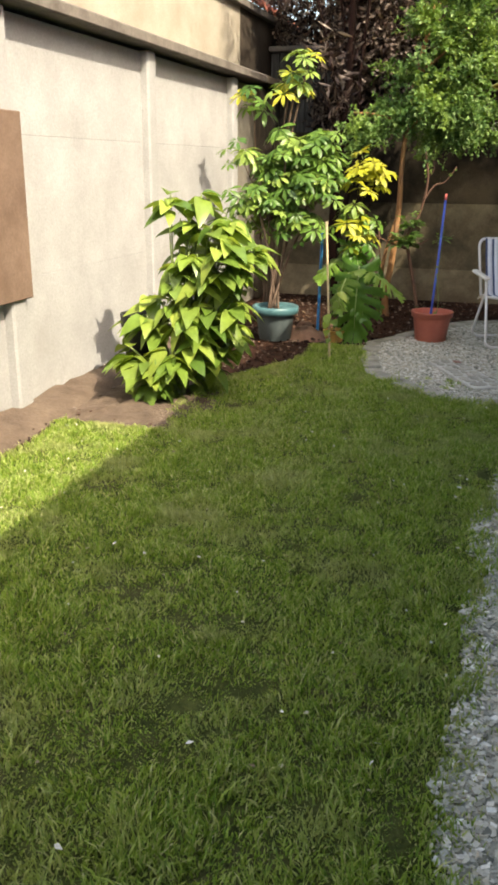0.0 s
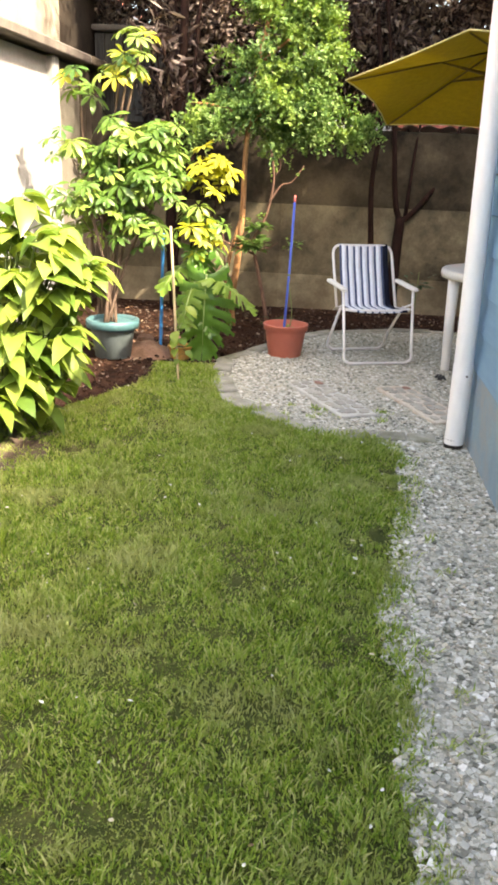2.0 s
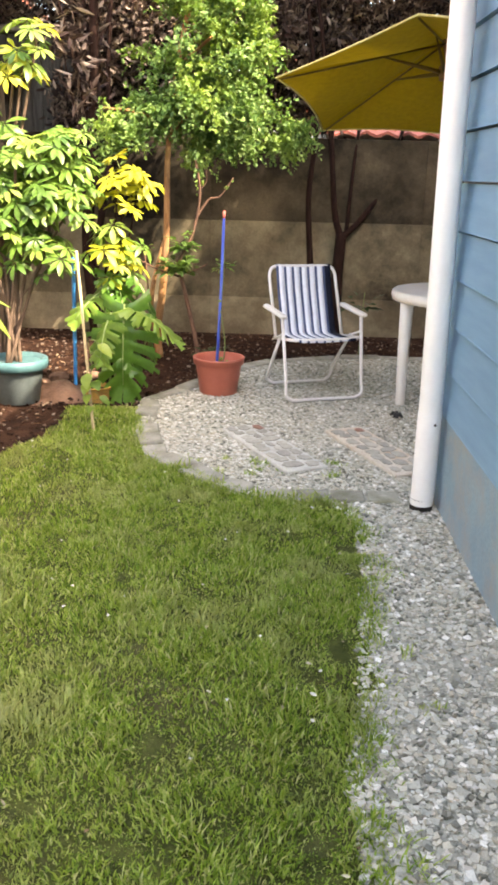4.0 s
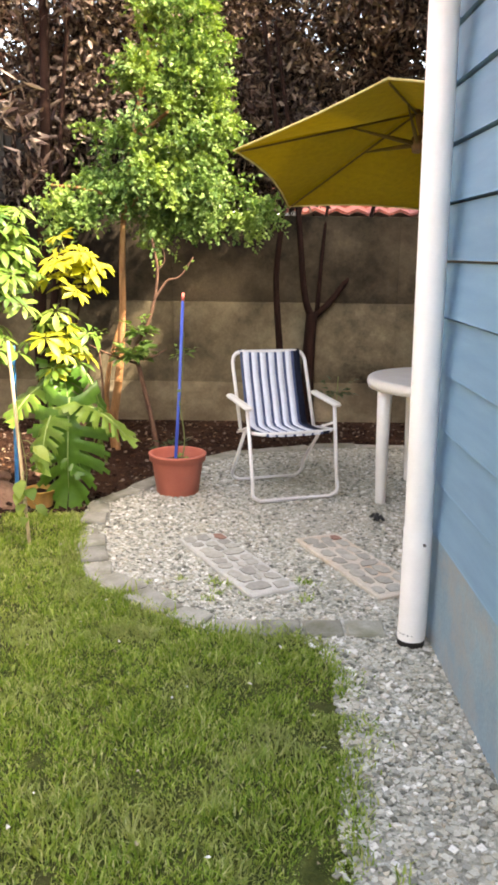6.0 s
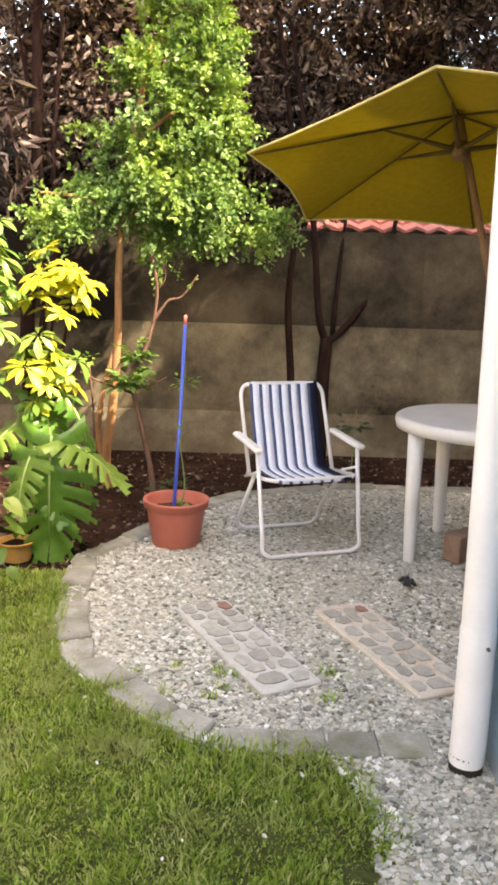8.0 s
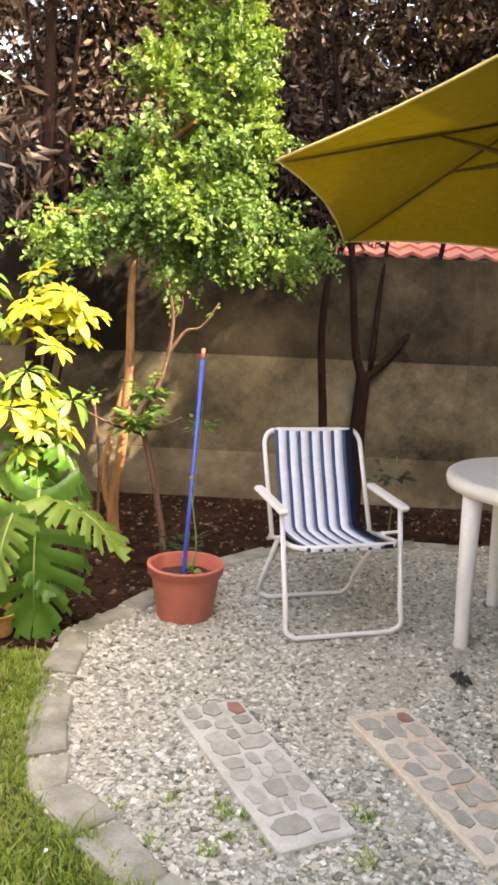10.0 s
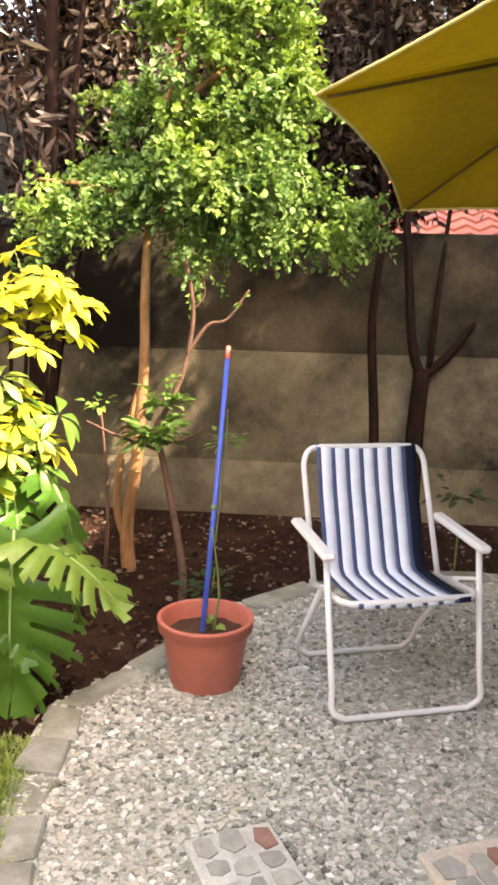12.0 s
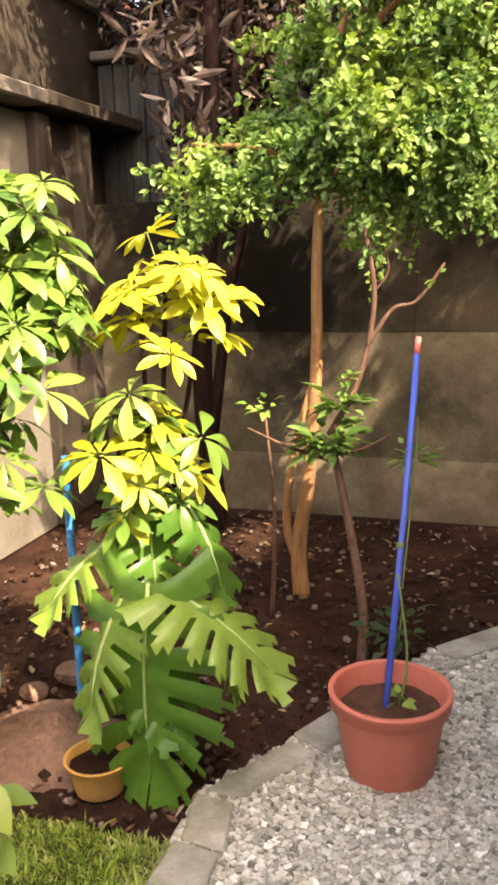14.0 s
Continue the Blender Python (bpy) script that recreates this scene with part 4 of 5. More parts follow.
def umbrella_plant(foot, heads, kinds, label, seed, spread=0.17, name="umbrella_plant", bark=BARK_GREY, per_head=7, thick=0.012):
    """Stems that end in heads of fingered leaves; heads: end points in the world."""
    rng = random.Random(seed)
    foot = Vector(foot)
    root = thing(name, pose(*foot), label, "plant")
    paths = []
    mains = list(heads) if len(heads) < 8 else list(heads)[::5]
    for head in heads:
        e = Vector(head) - foot
        if head not in mains:
            near = min((Vector(q) - foot for q in mains), key=lambda q: (q - e).length)
            start = Vector((near.x * 0.5, near.y * 0.5, near.z * 0.62))
            paths.append(([start, start.lerp(e, 0.5) + Vector((0, 0, 0.03)), e], 0.005, 0.003))
            continue
        paths.append(([Vector((rng.uniform(-0.07, 0.07), rng.uniform(-0.05, 0.05), 0)), Vector((e.x * 0.35, e.y * 0.35, e.z * 0.5)), e - Vector((0, 0, 0.08)), e], thick, 0.006))
    stem_part("stem", paths, bark, root)
    for head in heads:
        e = Vector(head) - foot
        for j in range(per_head):
            a = 2 * math.pi * j / per_head + rng.uniform(-0.4, 0.4)
            lift = rng.uniform(-0.10, 0.13)
            d = Vector((math.cos(a), math.sin(a), 0)) * spread * rng.uniform(0.45, 1.1)
            place = e + d + Vector((0, 0, lift))
            tilt = Vector((d.x, d.y, 0)).normalized() * 0.45 + Vector((0, -0.2, 1))
            m = Matrix.Translation(place) @ tilt.to_track_quat("Z", "X").to_matrix().to_4x4() @ Matrix.Rotation(rng.uniform(0, 6.28), 4, "Z") @ Matrix.Scale(rng.uniform(0.8, 1.15), 4)
            ob = new("leaf", rng.choice(kinds))
            ob.parent = root
            ob.matrix_basis = m
            bm = bmesh.new()
            tube(bm, bent([e - Vector((0, 0, 0.03)), e.lerp(place, 0.5) - Vector((0, 0, 0.01)), place], 3), 0.0025, 4)
            part("leaf_stalk", bm, STEM_GREEN, root)
    return root


schef = [palm_mesh("leaf", LEAF_SCHEF, 9, 0.112, 0.037, 0.40, 1), palm_mesh("leaf", LEAF_SCHEF, 8, 0.125, 0.040, 0.55, 2), palm_mesh("leaf", LEAF_SCHEF, 9, 0.100, 0.034, 0.3, 3)]
gold = [palm_mesh("leaf", LEAF_YELLOW, 10, 0.115, 0.038, 0.2, 4), palm_mesh("leaf", LEAF_YELLOW, 9, 0.12, 0.040, 0.35, 5)]
HEADS = []
head_rng = random.Random(77)
for centre, radii, count in (((0.22, 7.14, 1.52), (0.36, 0.24, 0.22), 12), ((0.48, 7.10, 1.28), (0.36, 0.22, 0.22), 12), ((0.14, 7.06, 1.10), (0.30, 0.18, 0.20), 10), ((0.48, 7.02, 0.98), (0.20, 0.14, 0.14), 3), ((0.60, 7.15, 1.50), (0.16, 0.14, 0.20), 5)):
    for _ in range(count):
        d = Vector((head_rng.gauss(0, 1), head_rng.gauss(0, 1), head_rng.gauss(0, 1))).normalized() * head_rng.uniform(0.5, 1.0)
        HEADS.append((centre[0] + radii[0] * d.x, centre[1] + radii[1] * d.y, centre[2] + radii[2] * d.z))
umbrella_plant((0.22, 7.07, 0.22), HEADS, schef, "tall green umbrella plant in the teal pot", 31, 0.13, "umbrella_plant", BARK_GREY, 7, 0.013)
umbrella_plant((0.88, 7.30, 0.0), [(0.97, 7.18, 1.46), (1.05, 7.22, 1.36), (0.91, 7.12, 1.35)], gold, "golden-yellow variegated umbrella plant in sun", 32, 0.11, "golden_umbrella_plant", BARK_DARK, 6, 0.010)
umbrella_plant((0.80, 7.34, 0.0), [(0.88, 7.12, 1.02), (0.98, 7.16, 0.97), (0.83, 7.08, 1.0), (0.90, 7.1, 0.88)], schef + gold, "yellow-green umbrella plant with dark thin stems", 33, 0.12, "umbrella_plant", BARK_DARK, 6, 0.009)
umbrella_plant((0.10, 7.42, 0.0), [(0.36, 7.24, 2.14), (0.44, 7.2, 2.24), (0.30, 7.26, 2.06), (0.02, 7.4, 1.98)], schef + gold, "tall thin umbrella plant reaching the ledge", 34, 0.12, "umbrella_plant", BARK_GREY, 6, 0.013)


def split_leaf_plant():
    rng = random.Random(41)
    foot = Vector((0.86, 7.02, 0.0))
    root = thing("split_leaf_plant", pose(*foot), "large split-leaf plant with drooping green leaves", "plant")
    kinds = [split_mesh("leaf", LEAF_SPLIT, 0.60, 0.50, 1, 7), split_mesh("leaf", LEAF_SPLIT, 0.46, 0.42, 2, 6), split_mesh("leaf", LEAF_SPLIT, 0.34, 0.30, 3, 5)]
    plan = [((0.06, -0.12, 0.66), (-0.10, -0.22, -0.85), 0, 1.0), ((0.10, -0.10, 0.64), (0.85, -0.25, -0.35), 1, 0.85), ((-0.02, -0.08, 0.60), (-0.45, -0.35, -0.75), 2, 1.0),
            ((0.14, 0.02, 0.62), (0.55, 0.10, -0.80), 1, 0.8), ((0.02, 0.12, 0.84), (0.20, -0.5, -0.55), 1, 0.7), ((-0.06, 0.10, 0.72), (-0.7, -0.3, -0.4), 2, 0.9),
            ((0.12, 0.10, 0.86), (0.6, -0.35, -0.7), 2, 1.0), ((0.02, -0.02, 0.45), (0.35, -0.6, -0.55), 2, 0.85)]
    for base, way, k, size in plan:
        base = Vector(base)
        bm = bmesh.new()
        tube(bm, bent([Vector((rng.uniform(-0.04, 0.04), rng.uniform(-0.04, 0.04), 0)), base * 0.55 + Vector((0, 0.04, 0.06)), base], 5), 0.008, 6)
        part("stalk", bm, STEM_GREEN, root)
        leaf = hang(kinds[k], "leaf", root, base, way, rng.uniform(-0.2, 0.2), size)
        length = (0.60, 0.46, 0.34)[k]
        bm = bmesh.new()
        run = [(length * t * (1 - 0.1 * t), 0, -0.25 * length * t * t + 0.003) for t in (0, 0.2, 0.4, 0.6, 0.8, 0.97)]
        tube(bm, run, [0.007, 0.0065, 0.0055, 0.0045, 0.003, 0.0015], 5)
        part("midrib", bm, MIDRIB, leaf, "pale green midrib")


split_leaf_plant()
big_pot = flower_pot("teal_rimmed_pot", pose(0.22, 7.07, 0), 0.19, 0.285, GREY_POT, "large grey pot with a teal rim")
bm = bmesh.new()
lathe(bm, [(0.186, 0.225), (0.200, 0.232), (0.206, 0.262), (0.203, 0.292), (0.192, 0.297), (0.172, 0.292), (0.165, 0.270)], 40)
part("rim", bm, TEAL_POT, big_pot, "teal plastic rim")
bm = bmesh.new()
bmesh.ops.create_grid(bm, x_segments=18, y_segments=18, size=0.26)
for v in bm.verts:
    r = v.co.length / 0.25
    v.co.z = 0.085 * max(-0.15, 1 - r ** 1.6) + 0.03 * noise.noise(v.co * 11)
for f in bm.faces:
    f.smooth = True
heap = part("earth_mound", bm, HEAP)
heap.matrix_basis = pose(0.50, 7.22, -0.005)
tagged(heap, "low brown earth mound beside the teal pot", "soil")
flower_pot("ochre_bowl_pot", pose(0.735, 6.965, 0), 0.10, 0.105, YELLOW_POT, "small ochre yellow clay bowl pot")


def sprout(place, count, data_kinds, parent, rng, r=0.07):
    for _ in range(count):
        a = rng.uniform(0, 6.28)
        way = Vector((math.cos(a), math.sin(a), rng.uniform(-0.3, 0.8)))
        hang(rng.choice(data_kinds), "leaf", parent, Vector(place) + way * rng.uniform(0, r), way, rng.uniform(-0.6, 0.6), rng.uniform(0.7, 1.2))


small = [leaf_mesh("leaf", LEAF_SCHEF, 0.05, 0.026, 0.3, 0.3, 4), leaf_mesh("leaf", LEAF_SCHEF, 0.038, 0.022, 0.2, 0.3, 4)]


def young_vine():
    rng = random.Random(51)
    root = thing("young_pot_plant", pose(1.62, 7.06, 0.17), "small seedling growing in the red pot", "plant")
    stem_part("stem", [([(0, 0, 0), (0.03, 0.03, 0.16), (0.01, 0.09, 0.40)], 0.005, 0.003)], STEM_GREEN, root)
    sprout((0.0, -0.03, 0.05), 7, small, root, rng, 0.03)
    root = thing("climbing_sprig", pose(1.735, 7.53, 0.80), "leafy green sprig twined on the blue stick", "plant")
    stem_part("stem", [([(-0.06, -0.2, -0.35), (0.012, 0.0, 0.0), (0.03, 0.06, 0.16)], 0.003, 0.002)], STEM_GREEN, root)
    sprout((0.01, 0.0, 0.02), 26, small, root, rng, 0.07)


young_vine()


def canes():
    for name, base, tip, r, mat, label in (
            ("bamboo_cane", (0.634, 6.25, -0.02), (0.575, 6.29, 1.05), 0.008, CANE, "thin pale bamboo cane stuck in the lawn"),
            ("blue_stake", (0.615, 7.31, -0.02), (0.63, 7.28, 0.92), 0.013, SKY_STAKE, "bright blue plastic garden stake")):
        base, tip = Vector(base), Vector(tip)
        cane = thing(name, pose(*base), label, "garden stake")
        bm = bmesh.new()
        steps = 7
        pts, radii = [], []
        for k in range(steps + 1):
            p = (tip - base) * k / steps
            pts += [p, p + (tip - base) * 0.006]
            radii += [r * 1.12 if name == "bamboo_cane" else r, r]
        tube(bm, pts, radii, 8)
        part("rod", bm, mat, cane)
        if name == "bamboo_cane":
            rng = random.Random(6)
            vine = thing("cane_vine", pose(*base), "thin vine with a few yellow-green leaves on the cane", "plant")
            stem_part("stem", [([(0.01, 0, 0.02), (-0.012, 0.02, 0.25), (0.0, 0.0, 0.45), (-0.04, 0.03, 0.7)], 0.003, 0.002)], STEM_GREEN, vine)
            broad = [leaf_mesh("leaf", LEAF_SHRUB, 0.105, 0.066, 0.35, 0.25, 5, base=0.75), leaf_mesh("leaf", LEAF_SHRUB, 0.085, 0.054, 0.45, 0.25, 5, base=0.75)]
            for z in (0.20, 0.27, 0.34, 0.42, 0.50, 0.58):
                for _ in range(2):
                    a = rng.uniform(-2.2, 0.9)
                    way = Vector((math.cos(a), math.sin(a), rng.uniform(-0.5, 0.3)))
                    start = Vector((-0.01, 0.0, z))
                    stem_part("stem", [([start, start + way * 0.03 + Vector((0, 0, 0.012)), start + way * 0.06], 0.002, 0.0015)], STEM_GREEN, vine, 4)
                    hang(rng.choice(broad), "leaf", vine, start + way * 0.06, way, rng.uniform(-0.5, 0.5), rng.uniform(0.8, 1.15))


canes()


def crown_mesh(clumps, per_clump, leaf_size, seed, narrow=0.5, clump_r=0.14):
    """Leaves in many small clumps: each leaf two folded faces."""
    rng = np.random.default_rng(seed)
    verts, faces = [], []
    n = 0
    for c in clumps:
        r = clump_r * rng.uniform(0.6, 1.25)
        for _ in range(int(per_clump * rng.uniform(0.6, 1.3))):
            d = rng.normal(0, 1, 3)
            d /= np.linalg.norm(d) + 1e-6
            p = np.array(c) + d * r * rng.random() ** 0.45
            a = d * 0.6 + rng.normal(0, 0.6, 3) + np.array([0, 0, -0.15])
            a /= np.linalg.norm(a) + 1e-6
            b = np.cross(a, rng.normal(0, 1, 3))
            b /= np.linalg.norm(b) + 1e-6
            c2 = np.cross(a, b)
            s = leaf_size * rng.uniform(0.6, 1.25)
            w = s * narrow * 0.5
            m1, m2 = p + a * s * 0.35, p + a * s * 0.7
            verts += [tuple(p), tuple(m1 + b * w + c2 * w * 0.3), tuple(m2 + b * w * 0.8 + c2 * w * 0.2), tuple(p + a * s), tuple(m2 - b * w * 0.8 + c2 * w * 0.2), tuple(m1 - b * w + c2 * w * 0.3)]
            faces += [(n, n + 1, n + 2, n + 3), (n, n + 3, n + 4, n + 5)]
            n += 6
    return verts, faces


def spray_mesh(clumps, heart, twigs, per_twig, leaf_size, seed):
    """Leafy sprays: short twigs that reach out from each clump, with round-tipped leaves along them, most turned to the sky."""
    rng = np.random.default_rng(seed)
    verts, faces = [], []
    n = 0
    for c in clumps:
        c = np.array(c)
        out = (c - heart) / (np.linalg.norm(c - heart) + 1e-6)
        for _ in range(twigs):
            way = out * 0.7 + rng.normal(0, 0.55, 3) + np.array([0, 0, 0.1])
            way /= np.linalg.norm(way) + 1e-6
            length = rng.uniform(0.10, 0.24)
            up = np.array([0, 0, 1.0]) + 0.5 * out + rng.normal(0, 0.3, 3)
            for k in range(per_twig):
                p = c + way * length * (k + 0.5) / per_twig + np.array([0, 0, -0.05]) * (k / per_twig) ** 2
                a = way * 0.5 + rng.normal(0, 0.75, 3)
                a /= np.linalg.norm(a) + 1e-6
                b = np.cross(up + rng.normal(0, 0.35, 3), a)
                b /= np.linalg.norm(b) + 1e-6
                c2 = np.cross(a, b)
                s = leaf_size * rng.uniform(0.65, 1.25)
                w = s * 0.30
                m1, m2 = p + a * s * 0.3, p + a * s * 0.72
                verts += [tuple(p), tuple(m1 + b * w + c2 * w * 0.3), tuple(m2 + b * w * 0.9 + c2 * w * 0.2), tuple(p + a * s - c2 * s * 0.1), tuple(m2 - b * w * 0.9 + c2 * w * 0.2), tuple(m1 - b * w + c2 * w * 0.3)]
                faces += [(n, n + 1, n + 2, n + 3), (n, n + 3, n + 4, n + 5)]
                n += 6
    return verts, faces


def ellipsoid_clumps(shapes, rng):
    """Clump centres spread through ellipsoids, most of them near the surface."""
    out = []
    for centre, radii, count in shapes:
        for _ in range(count):
            d = rng.normal(0, 1, 3)
            d /= np.linalg.norm(d)
            out.append(tuple(np.array(centre) + d * np.array(radii) * rng.uniform(0.35, 1.0) ** 0.6))
    return out


def small_tree():
    foot = Vector((1.40, 8.36, 0.0))
    tree = thing("small_leafy_tree", pose(*foot), "small tree with orange-brown trunk and bright green crown", "tree")
    stem_part("trunk", [([(0.0, 0.0, -0.03), (-0.01, 0.02, 0.22), (0.04, 0.04, 0.55), (0.08, 0.05, 1.05), (0.09, 0.04, 1.6), (0.16, 0.05, 2.2), (0.30, 0.05, 2.9)], 0.040, 0.014)], BARK_ORANGE, tree, 10)
    stem_part("limb", [([(0.0, 0.01, 0.10), (-0.06, 0.03, 0.32), (-0.03, 0.06, 0.62), (0.06, 0.06, 0.95)], 0.024, 0.016),
                       ([(0.10, 0.04, 1.78), (0.30, -0.02, 1.95), (0.70, 0.05, 2.1)], 0.022, 0.009), ([(0.11, 0.04, 1.82), (-0.15, -0.05, 1.92), (-0.42, 0.0, 1.95)], 0.018, 0.008),
                       ([(0.2, 0.05, 2.3), (0.55, 0.1, 2.6), (0.75, 0.1, 2.9)], 0.016, 0.008), ([(0.14, 0.05, 2.1), (0.22, 0.0, 2.5), (0.34, 0.0, 2.9)], 0.016, 0.007)], BARK_ORANGE, tree, 7)
    rng = np.random.default_rng(61)
    clumps = ellipsoid_clumps([((0.38, -0.02, 1.98), (0.56, 0.40, 0.17), 62), ((0.45, 0.0, 2.34), (0.48, 0.40, 0.24), 54), ((0.52, 0.02, 2.72), (0.40, 0.38, 0.26), 48), ((0.50, 0.05, 3.08), (0.30, 0.32, 0.20), 30),
                               ((-0.28, -0.1, 1.82), (0.20, 0.2, 0.08), 12), ((1.02, -0.05, 1.80), (0.14, 0.2, 0.11), 13), ((0.48, 0.0, 1.76), (0.28, 0.28, 0.07), 14)], rng)
    # shoots that break the outline
    for c in [clumps[i] for i in rng.integers(0, len(clumps), 26)]:
        d = np.array(c) - np.array((0.42, 0.0, 2.35))
        clumps.append(tuple(np.array(c) + 0.16 * d / (np.linalg.norm(d) + 1e-6)))
    verts, faces = spray_mesh(clumps, np.array((0.42, 0.0, 2.3)), 9, 15, 0.036, 62)
    stuff("crown", verts, faces, LEAF_CITRUS, tree, "dense crown of small bright green leaves")


small_tree()


def thin_shrub():
    """A spindly bush between pot and fence: bare bent stems with a few tufts."""
    rng = random.Random(71)
    tuft = [leaf_mesh("leaf", LEAF_TUFT, 0.08, 0.046, 0.3, 0.3, 4), leaf_mesh("leaf", LEAF_TUFT, 0.065, 0.038, 0.2, 0.3, 4)]
    foot = Vector((1.56, 7.70, 0.0))
    root = thing("spindly_shrub", pose(*foot), "spindly bare shrub with a few leafy tufts", "shrub")
    stem_part("stem", [([(0.03, 0, -0.02), (0.05, 0.14, 0.18), (-0.01, 0.31, 0.58), (-0.06, 0.35, 0.80)], 0.021, 0.014),
                       ([(-0.06, 0.35, 0.80), (0.06, 0.36, 1.02), (0.12, 0.36, 1.33), (0.08, 0.36, 1.60)], 0.013, 0.009),
                       ([(0.09, 0.36, 1.15), (0.19, 0.36, 1.29), (0.28, 0.35, 1.32), (0.38, 0.33, 1.46)], 0.010, 0.005),
                       ([(0.12, 0.36, 1.36), (0.17, 0.35, 1.43), (0.16, 0.35, 1.52)], 0.005, 0.003),
                       ([(-0.05, 0.34, 0.72), (0.08, 0.33, 0.75), (0.18, 0.33, 0.80)], 0.010, 0.005),
                       ([(-0.05, 0.34, 0.70), (-0.22, 0.34, 0.76), (-0.38, 0.34, 0.84)], 0.010, 0.005),
                       ([(-0.30, 0.42, -0.02), (-0.28, 0.42, 0.45), (-0.31, 0.42, 0.88)], 0.011, 0.006)], BARK_RED, root)
    sprout((-0.06, 0.32, 0.76), 170, tuft, root, rng, 0.13)
    sprout((-0.02, 0.34, 0.92), 50, tuft, root, rng, 0.09)
    sprout((0.00, 0.36, 1.02), 12, small, root, rng, 0.05)
    sprout((-0.31, 0.42, 0.90), 22, small, root, rng, 0.09)
    sprout((0.34, 0.32, 1.40), 5, small, root, rng, 0.04)


thin_shrub()


def purple_tree(foot, trunks, shapes, label, seed, per_clump=60, leaf=0.075, clump_r=0.20, sparse=()):
    root = thing("purple_leaf_tree", pose(*foot), label, "tree", "purple-leaved trees by the fence")
    stem_part("trunk", trunks, BARK_DARK, root, 9)
    clumps = ellipsoid_clumps(shapes, np.random.default_rng(seed))
    verts, faces = crown_mesh(clumps, per_clump, leaf, seed + 1, 0.36, clump_r)
    if sparse:
        # long strap-like leaves on the bare lower twigs
        more, shape = crown_mesh(ellipsoid_clumps(sparse, np.random.default_rng(seed + 5)), 11, 0.15, seed + 6, 0.2, 0.11)
        faces = faces + [tuple(len(verts) + k for k in f) for f in shape]
        verts = verts + more
    stuff("crown", verts, faces, LEAF_PURPLE, root, "thin dark purple-brown foliage")


purple_tree((0.98, 9.30, 0.0), [([(0, 0, -0.03), (-0.06, 0.0, 0.9), (0.02, 0.0, 1.8), (0.06, 0.02, 2.9), (0.1, 0.2, 4.2)], 0.065, 0.03),
                               ([(-0.02, 0, 0.5), (0.10, -0.02, 1.3), (0.20, -0.04, 1.75), (0.16, 0.0, 2.3), (0.3, 0.2, 3.6)], 0.035, 0.015),
                               ([(0.02, 0, 1.7), (-0.10, 0.05, 2.3), (-0.32, 0.1, 3.2)], 0.022, 0.010), ([(0.04, 0.02, 2.1), (0.02, 0.1, 2.6), (-0.12, 0.1, 3.5)], 0.020, 0.010),
                               ([(0.0, 0, 1.5), (-0.16, -0.02, 2.1), (-0.22, -0.05, 2.5)], 0.012, 0.005), ([(0.05, 0.02, 2.4), (0.22, 0.1, 2.9), (0.25, 0.1, 3.6)], 0.018, 0.008)],
            # clumps at z 4.15 are unseen, added overhead to shade the side wall's end
            [((0.1, 0.3, 3.6), (0.6, 0.5, 0.45), 44), ((-0.1, 0.4, 4.5), (1.0, 0.9, 0.6), 40), ((0.45, -1.3, 4.15), (0.9, 0.8, 0.5), 46), ((0.6, 0.6, 2.9), (0.7, 0.4, 0.7), 100), ((0.3, 0.55, 2.6), (0.4, 0.3, 0.4), 34), ((-0.55, 0.5, 3.6), (0.6, 0.4, 0.4), 40), ((-0.35, 1.6, 3.25), (0.7, 0.4, 0.5), 60), ((0.3, 1.4, 2.9), (0.8, 0.3, 0.6), 70), ((0.7, 0.85, 2.05), (1.1, 0.25, 0.35), 110)],
            "dark purple-leaved tree in the fence corner", 81, 75, 0.08, 0.20, [((-0.12, -0.05, 2.45), (0.30, 0.2, 0.40), 16), ((0.0, -0.1, 1.9), (0.2, 0.12, 0.25), 6)])
purple_tree((2.85, 8.95, 0.0), [([(0.11, 0, -0.03), (0.10, 0.0, 0.6), (0.05, 0.0, 1.3), (0.10, 0.03, 2.05), (0.0, 0.3, 3.4)], 0.036, 0.018),
                               ([(0.36, -0.02, -0.03), (0.37, 0.0, 0.55), (0.39, 0.0, 0.98)], 0.062, 0.050), ([(0.39, 0.0, 0.94), (0.31, 0.0, 1.2), (0.22, 0.02, 2.05), (0.1, 0.3, 3.4)], 0.036, 0.016),
                               ([(0.39, 0.0, 0.94), (0.60, 0.0, 1.13), (0.88, 0.05, 1.55), (1.15, 0.2, 2.5)], 0.034, 0.014), ([(0.44, 0.0, 1.0), (0.50, 0.05, 1.6), (0.62, 0.15, 2.4)], 0.022, 0.010)],
            [((0.0, 0.75, 2.75), (1.35, 0.5, 0.50), 180), ((-0.9, 1.0, 2.7), (0.9, 0.5, 0.6), 90), ((0.4, 0.9, 4.0), (1.7, 0.7, 0.8), 230), ((1.9, 0.6, 3.1), (0.9, 0.6, 0.9), 120), ((0.7, 1.25, 2.25), (0.9, 0.2, 0.25), 34), ((-0.9, 0.9, 3.6), (0.6, 0.6, 0.7), 50),
             # clumps at y -0.45 and -1.3: unseen overhang, added to dapple the fence
             ((1.0, -0.45, 3.85), (1.5, 0.45, 0.45), 120), ((-0.1, 0.95, 2.12), (0.5, 0.2, 0.30), 60), ((0.7, 1.75, 3.5), (2.1, 0.3, 0.9), 220), ((1.1, -1.3, 3.95), (0.9, 0.5, 0.35), 36)],
            "dense purple-brown tree hanging over the fence", 85, 85, 0.085, 0.22)


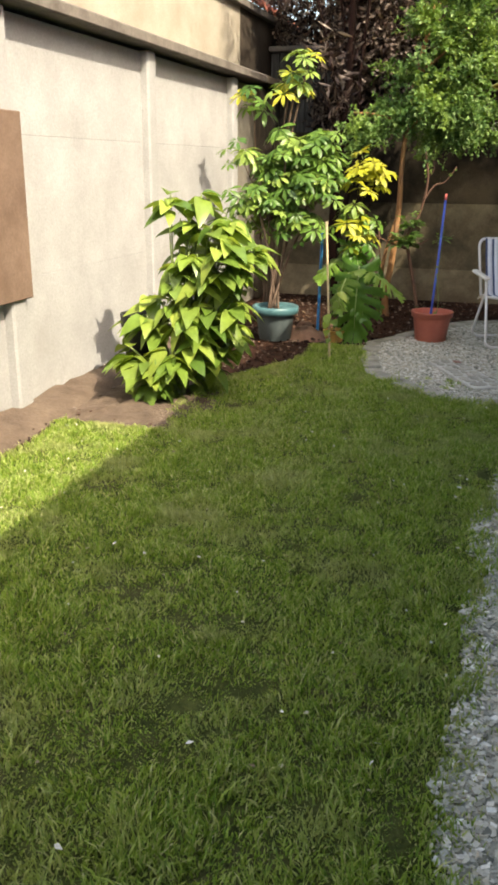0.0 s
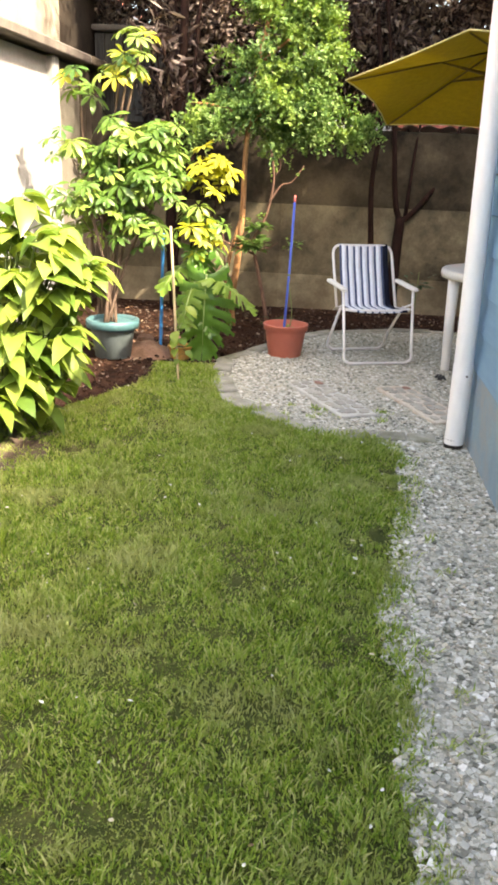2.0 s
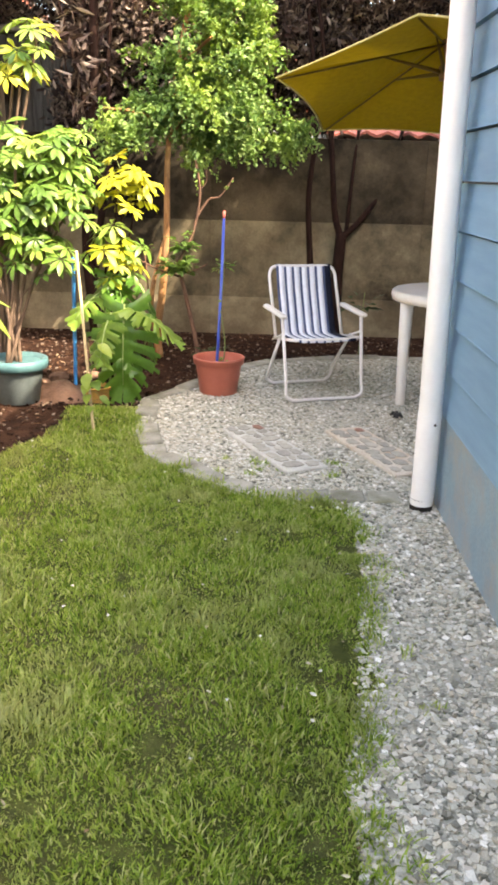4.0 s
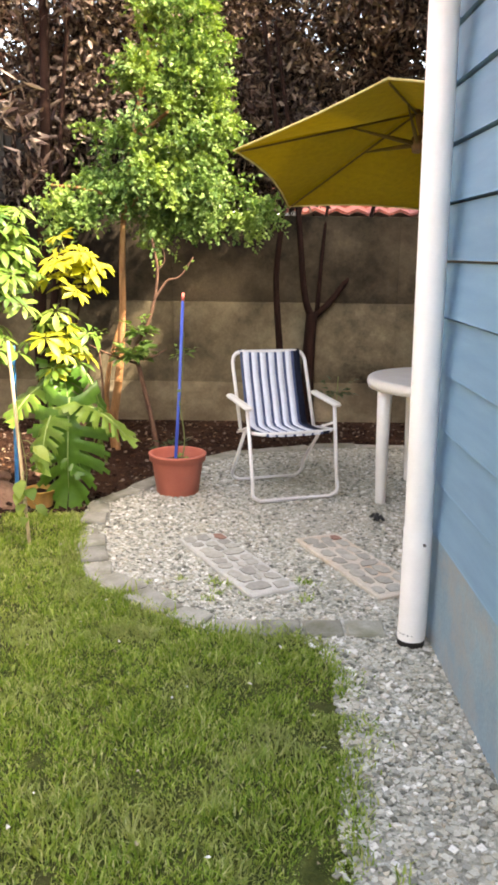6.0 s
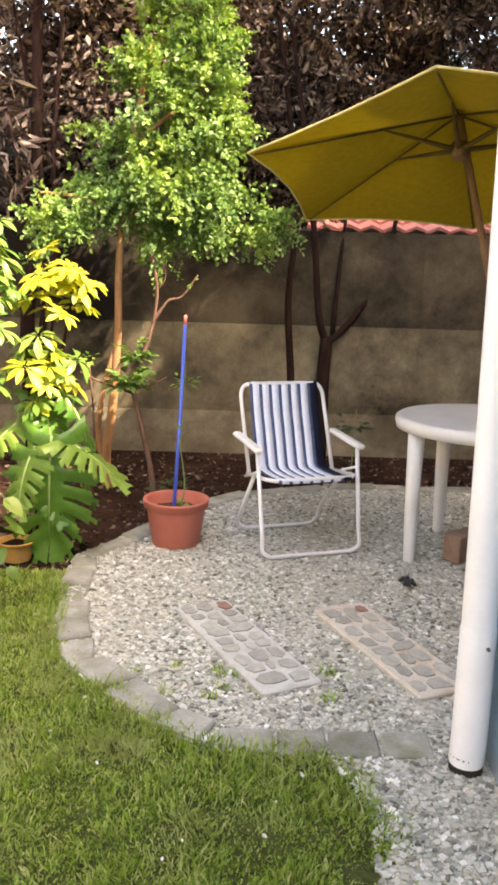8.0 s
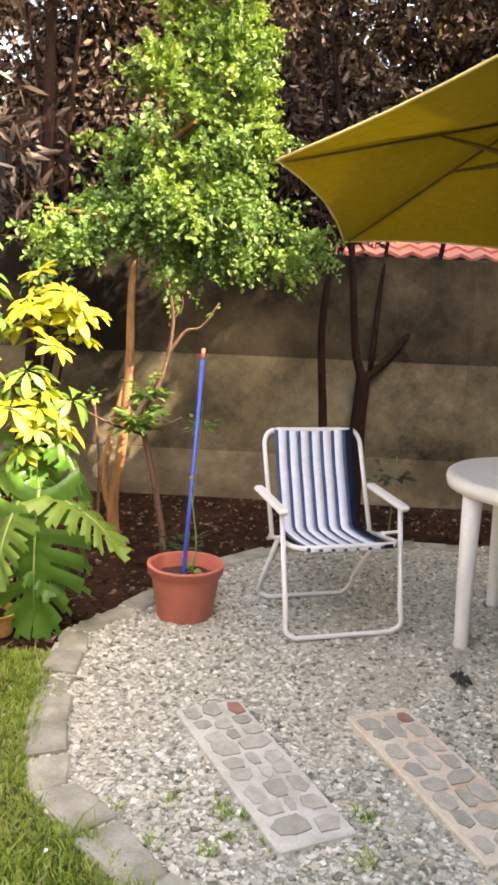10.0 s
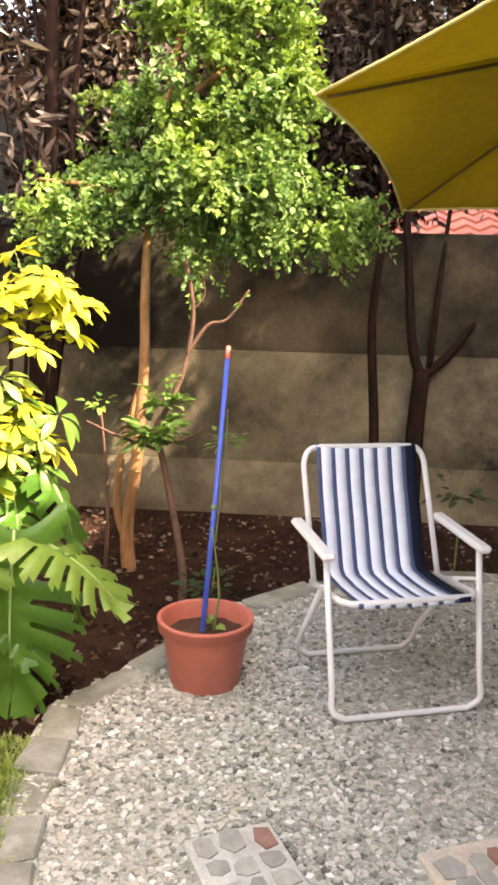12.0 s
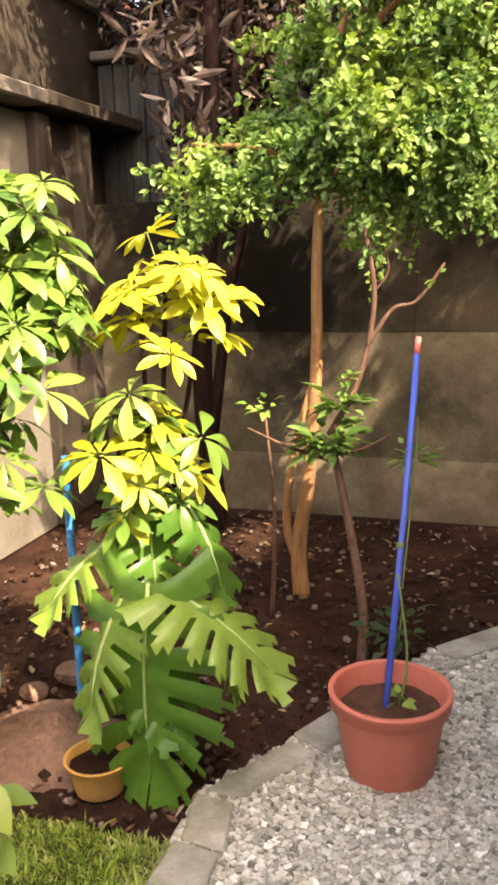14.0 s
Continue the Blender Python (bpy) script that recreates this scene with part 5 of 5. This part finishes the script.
# ---- beyond the fence ----
def tiled_roof():
    root = thing("tiled_house", GARDEN, "neighbouring house with red clay tile roof", "house", kind="structure")
    bm = bmesh.new()
    box(bm, (0.6, 14.3, 0), (10, 22.0, 2.2))
    part("wall", bm, BEIGE_PLASTER, root)
    rows, cols = 16, 140
    for r in range(rows):
        bm = bmesh.new()
        a, b = r / rows, (r + 1.06) / rows
        lines = []
        for t, lift in ((a, 0.035), (b, 0.0)):
            v, z = 13.9 + 4.2 * t, 2.05 + 1.7 * t + lift
            lines.append([bm.verts.new((0.2 + 10.2 * k / cols, v, z + 0.03 * math.sin(k * math.pi / 2))) for k in range(cols + 1)])
        lip = [bm.verts.new(v.co - Vector((0, 0, 0.04))) for v in lines[0]]
        for k in range(cols):
            bm.faces.new((lines[0][k], lines[0][k + 1], lines[1][k + 1], lines[1][k]))
            bm.faces.new((lip[k], lip[k + 1], lines[0][k + 1], lines[0][k]))
        part("tile_row", bm, ROOF_RED, root)


tiled_roof()


def corner_shed():
    """Dark upright boards that close the corner behind the fence."""
    rng = random.Random(14)
    shed = thing("garden_shed", GARDEN, "dark grey vertical-boarded shed behind the fence corner", "shed", kind="structure")
    bm = bmesh.new()
    box(bm, (-2.88, 10.24, 0), (-1.28, 11.9, 2.72))
    part("wall", bm, DARK_SHADED_PLASTER, shed)
    for k in range(15):
        bm = bmesh.new()
        u = -2.88 + 0.107 * k
        box(bm, (u + 0.002, 10.212 + rng.uniform(-0.006, 0.006), 0), (u + 0.100, 10.238, 2.72 + rng.uniform(-0.02, 0.01)), 0.004)
        part("board", bm, SHED_BOARD, shed)
    bm = bmesh.new()
    box(bm, (-2.89, 10.12, 2.735), (-1.2, 12.0, 2.79), 0.01)
    part("roof", bm, LEDGE, shed)


corner_shed()
# out-of-view wall, added and sized to keep sun off patio and fence
bm = bmesh.new()
box(bm, (4.6, 4.0, 0), (7.0, 16.0, 8.0))
right = part("wall_right", bm, PLAIN_PLASTER)
right.matrix_basis = GARDEN
tagged(right, "unseen plain wall added to shade the patio", "wall", kind="structure")
bm = bmesh.new()
box(bm, (-3.3, -4.4, 0), (5.0, -4.0, 2.4))
rear = part("wall_rear", bm, PLAIN_PLASTER)
rear.matrix_basis = GARDEN
tagged(rear, "plain plastered wall closing the garden", "wall", kind="structure")


# ---- small things ----
def small_things():
    rng = random.Random(91)
    bm = bmesh.new()
    box(bm, (-0.10, -0.055, 0), (0.10, 0.055, 0.15), 0.008)
    for v in bm.verts:
        v.co += Vector((rng.uniform(-0.004, 0.004), rng.uniform(-0.004, 0.004), 0))
    block = part("brick_block", bm, BRICK)
    block.matrix_basis = pose(3.03, 6.42, 0.012, 0, 0, 20)
    tagged(block, "worn reddish-brown brick block under the table", "brick")
    bm = bmesh.new()
    for _ in range(9):
        a = rng.uniform(0, 6.28)
        d = Vector((math.cos(a), math.sin(a), 0.3)) * rng.uniform(0.02, 0.055)
        tube(bm, [(0, 0, 0.02), d * 0.5 + Vector((0, 0, 0.03)), d + Vector((0, 0, 0.004))], [0.010, 0.013, 0.004], 5)
    clump = part("dead_leaf_clump", bm, BLACK_PLASTIC)
    clump.matrix_basis = pose(2.545, 6.12, 0.01)
    tagged(clump, "small dark withered clump on the gravel", "debris")
    for x, y, s in ((0.52, 7.62, 0.07), (0.78, 7.68, 0.045), (0.40, 7.5, 0.05)):
        bm = bmesh.new()
        bmesh.ops.create_icosphere(bm, subdivisions=2, radius=s)
        for v in bm.verts:
            v.co *= 1 + 0.25 * noise.noise(v.co * 14 + Vector((x, y, 0)))
            v.co.z *= 0.6
        rock = part("garden_rock", bm, HEAP)
        rock.matrix_basis = pose(x, y, s * 0.3)
        tagged(rock, "rounded tan stone on the planting bed", "stone", "stones on the planting bed")
    low = thing("low_dark_plant", pose(1.72, 7.72, 0), "low dark green plant on the soil", "plant")
    dark = [leaf_mesh("leaf", LEAF_DARK, 0.07, 0.035, 0.3, 0.3, 4)]
    stem_part("stem", [([(0, 0, 0), (0.02, 0.02, 0.12), (0.03, 0.02, 0.2)], 0.005, 0.003)], STEM_GREEN, low)
    sprout((0, 0, 0.10), 34, dark, low, rng, 0.12)
    low = thing("low_dark_plant", pose(3.10, 8.05, 0), "dark leafy plant behind the table", "plant")
    stem_part("stem", [([(0, 0, 0), (0.02, 0.02, 0.3), (0.03, 0.02, 0.55)], 0.006, 0.003)], STEM_GREEN, low)
    sprout((0, 0, 0.42), 30, dark, low, rng, 0.16)


small_things()
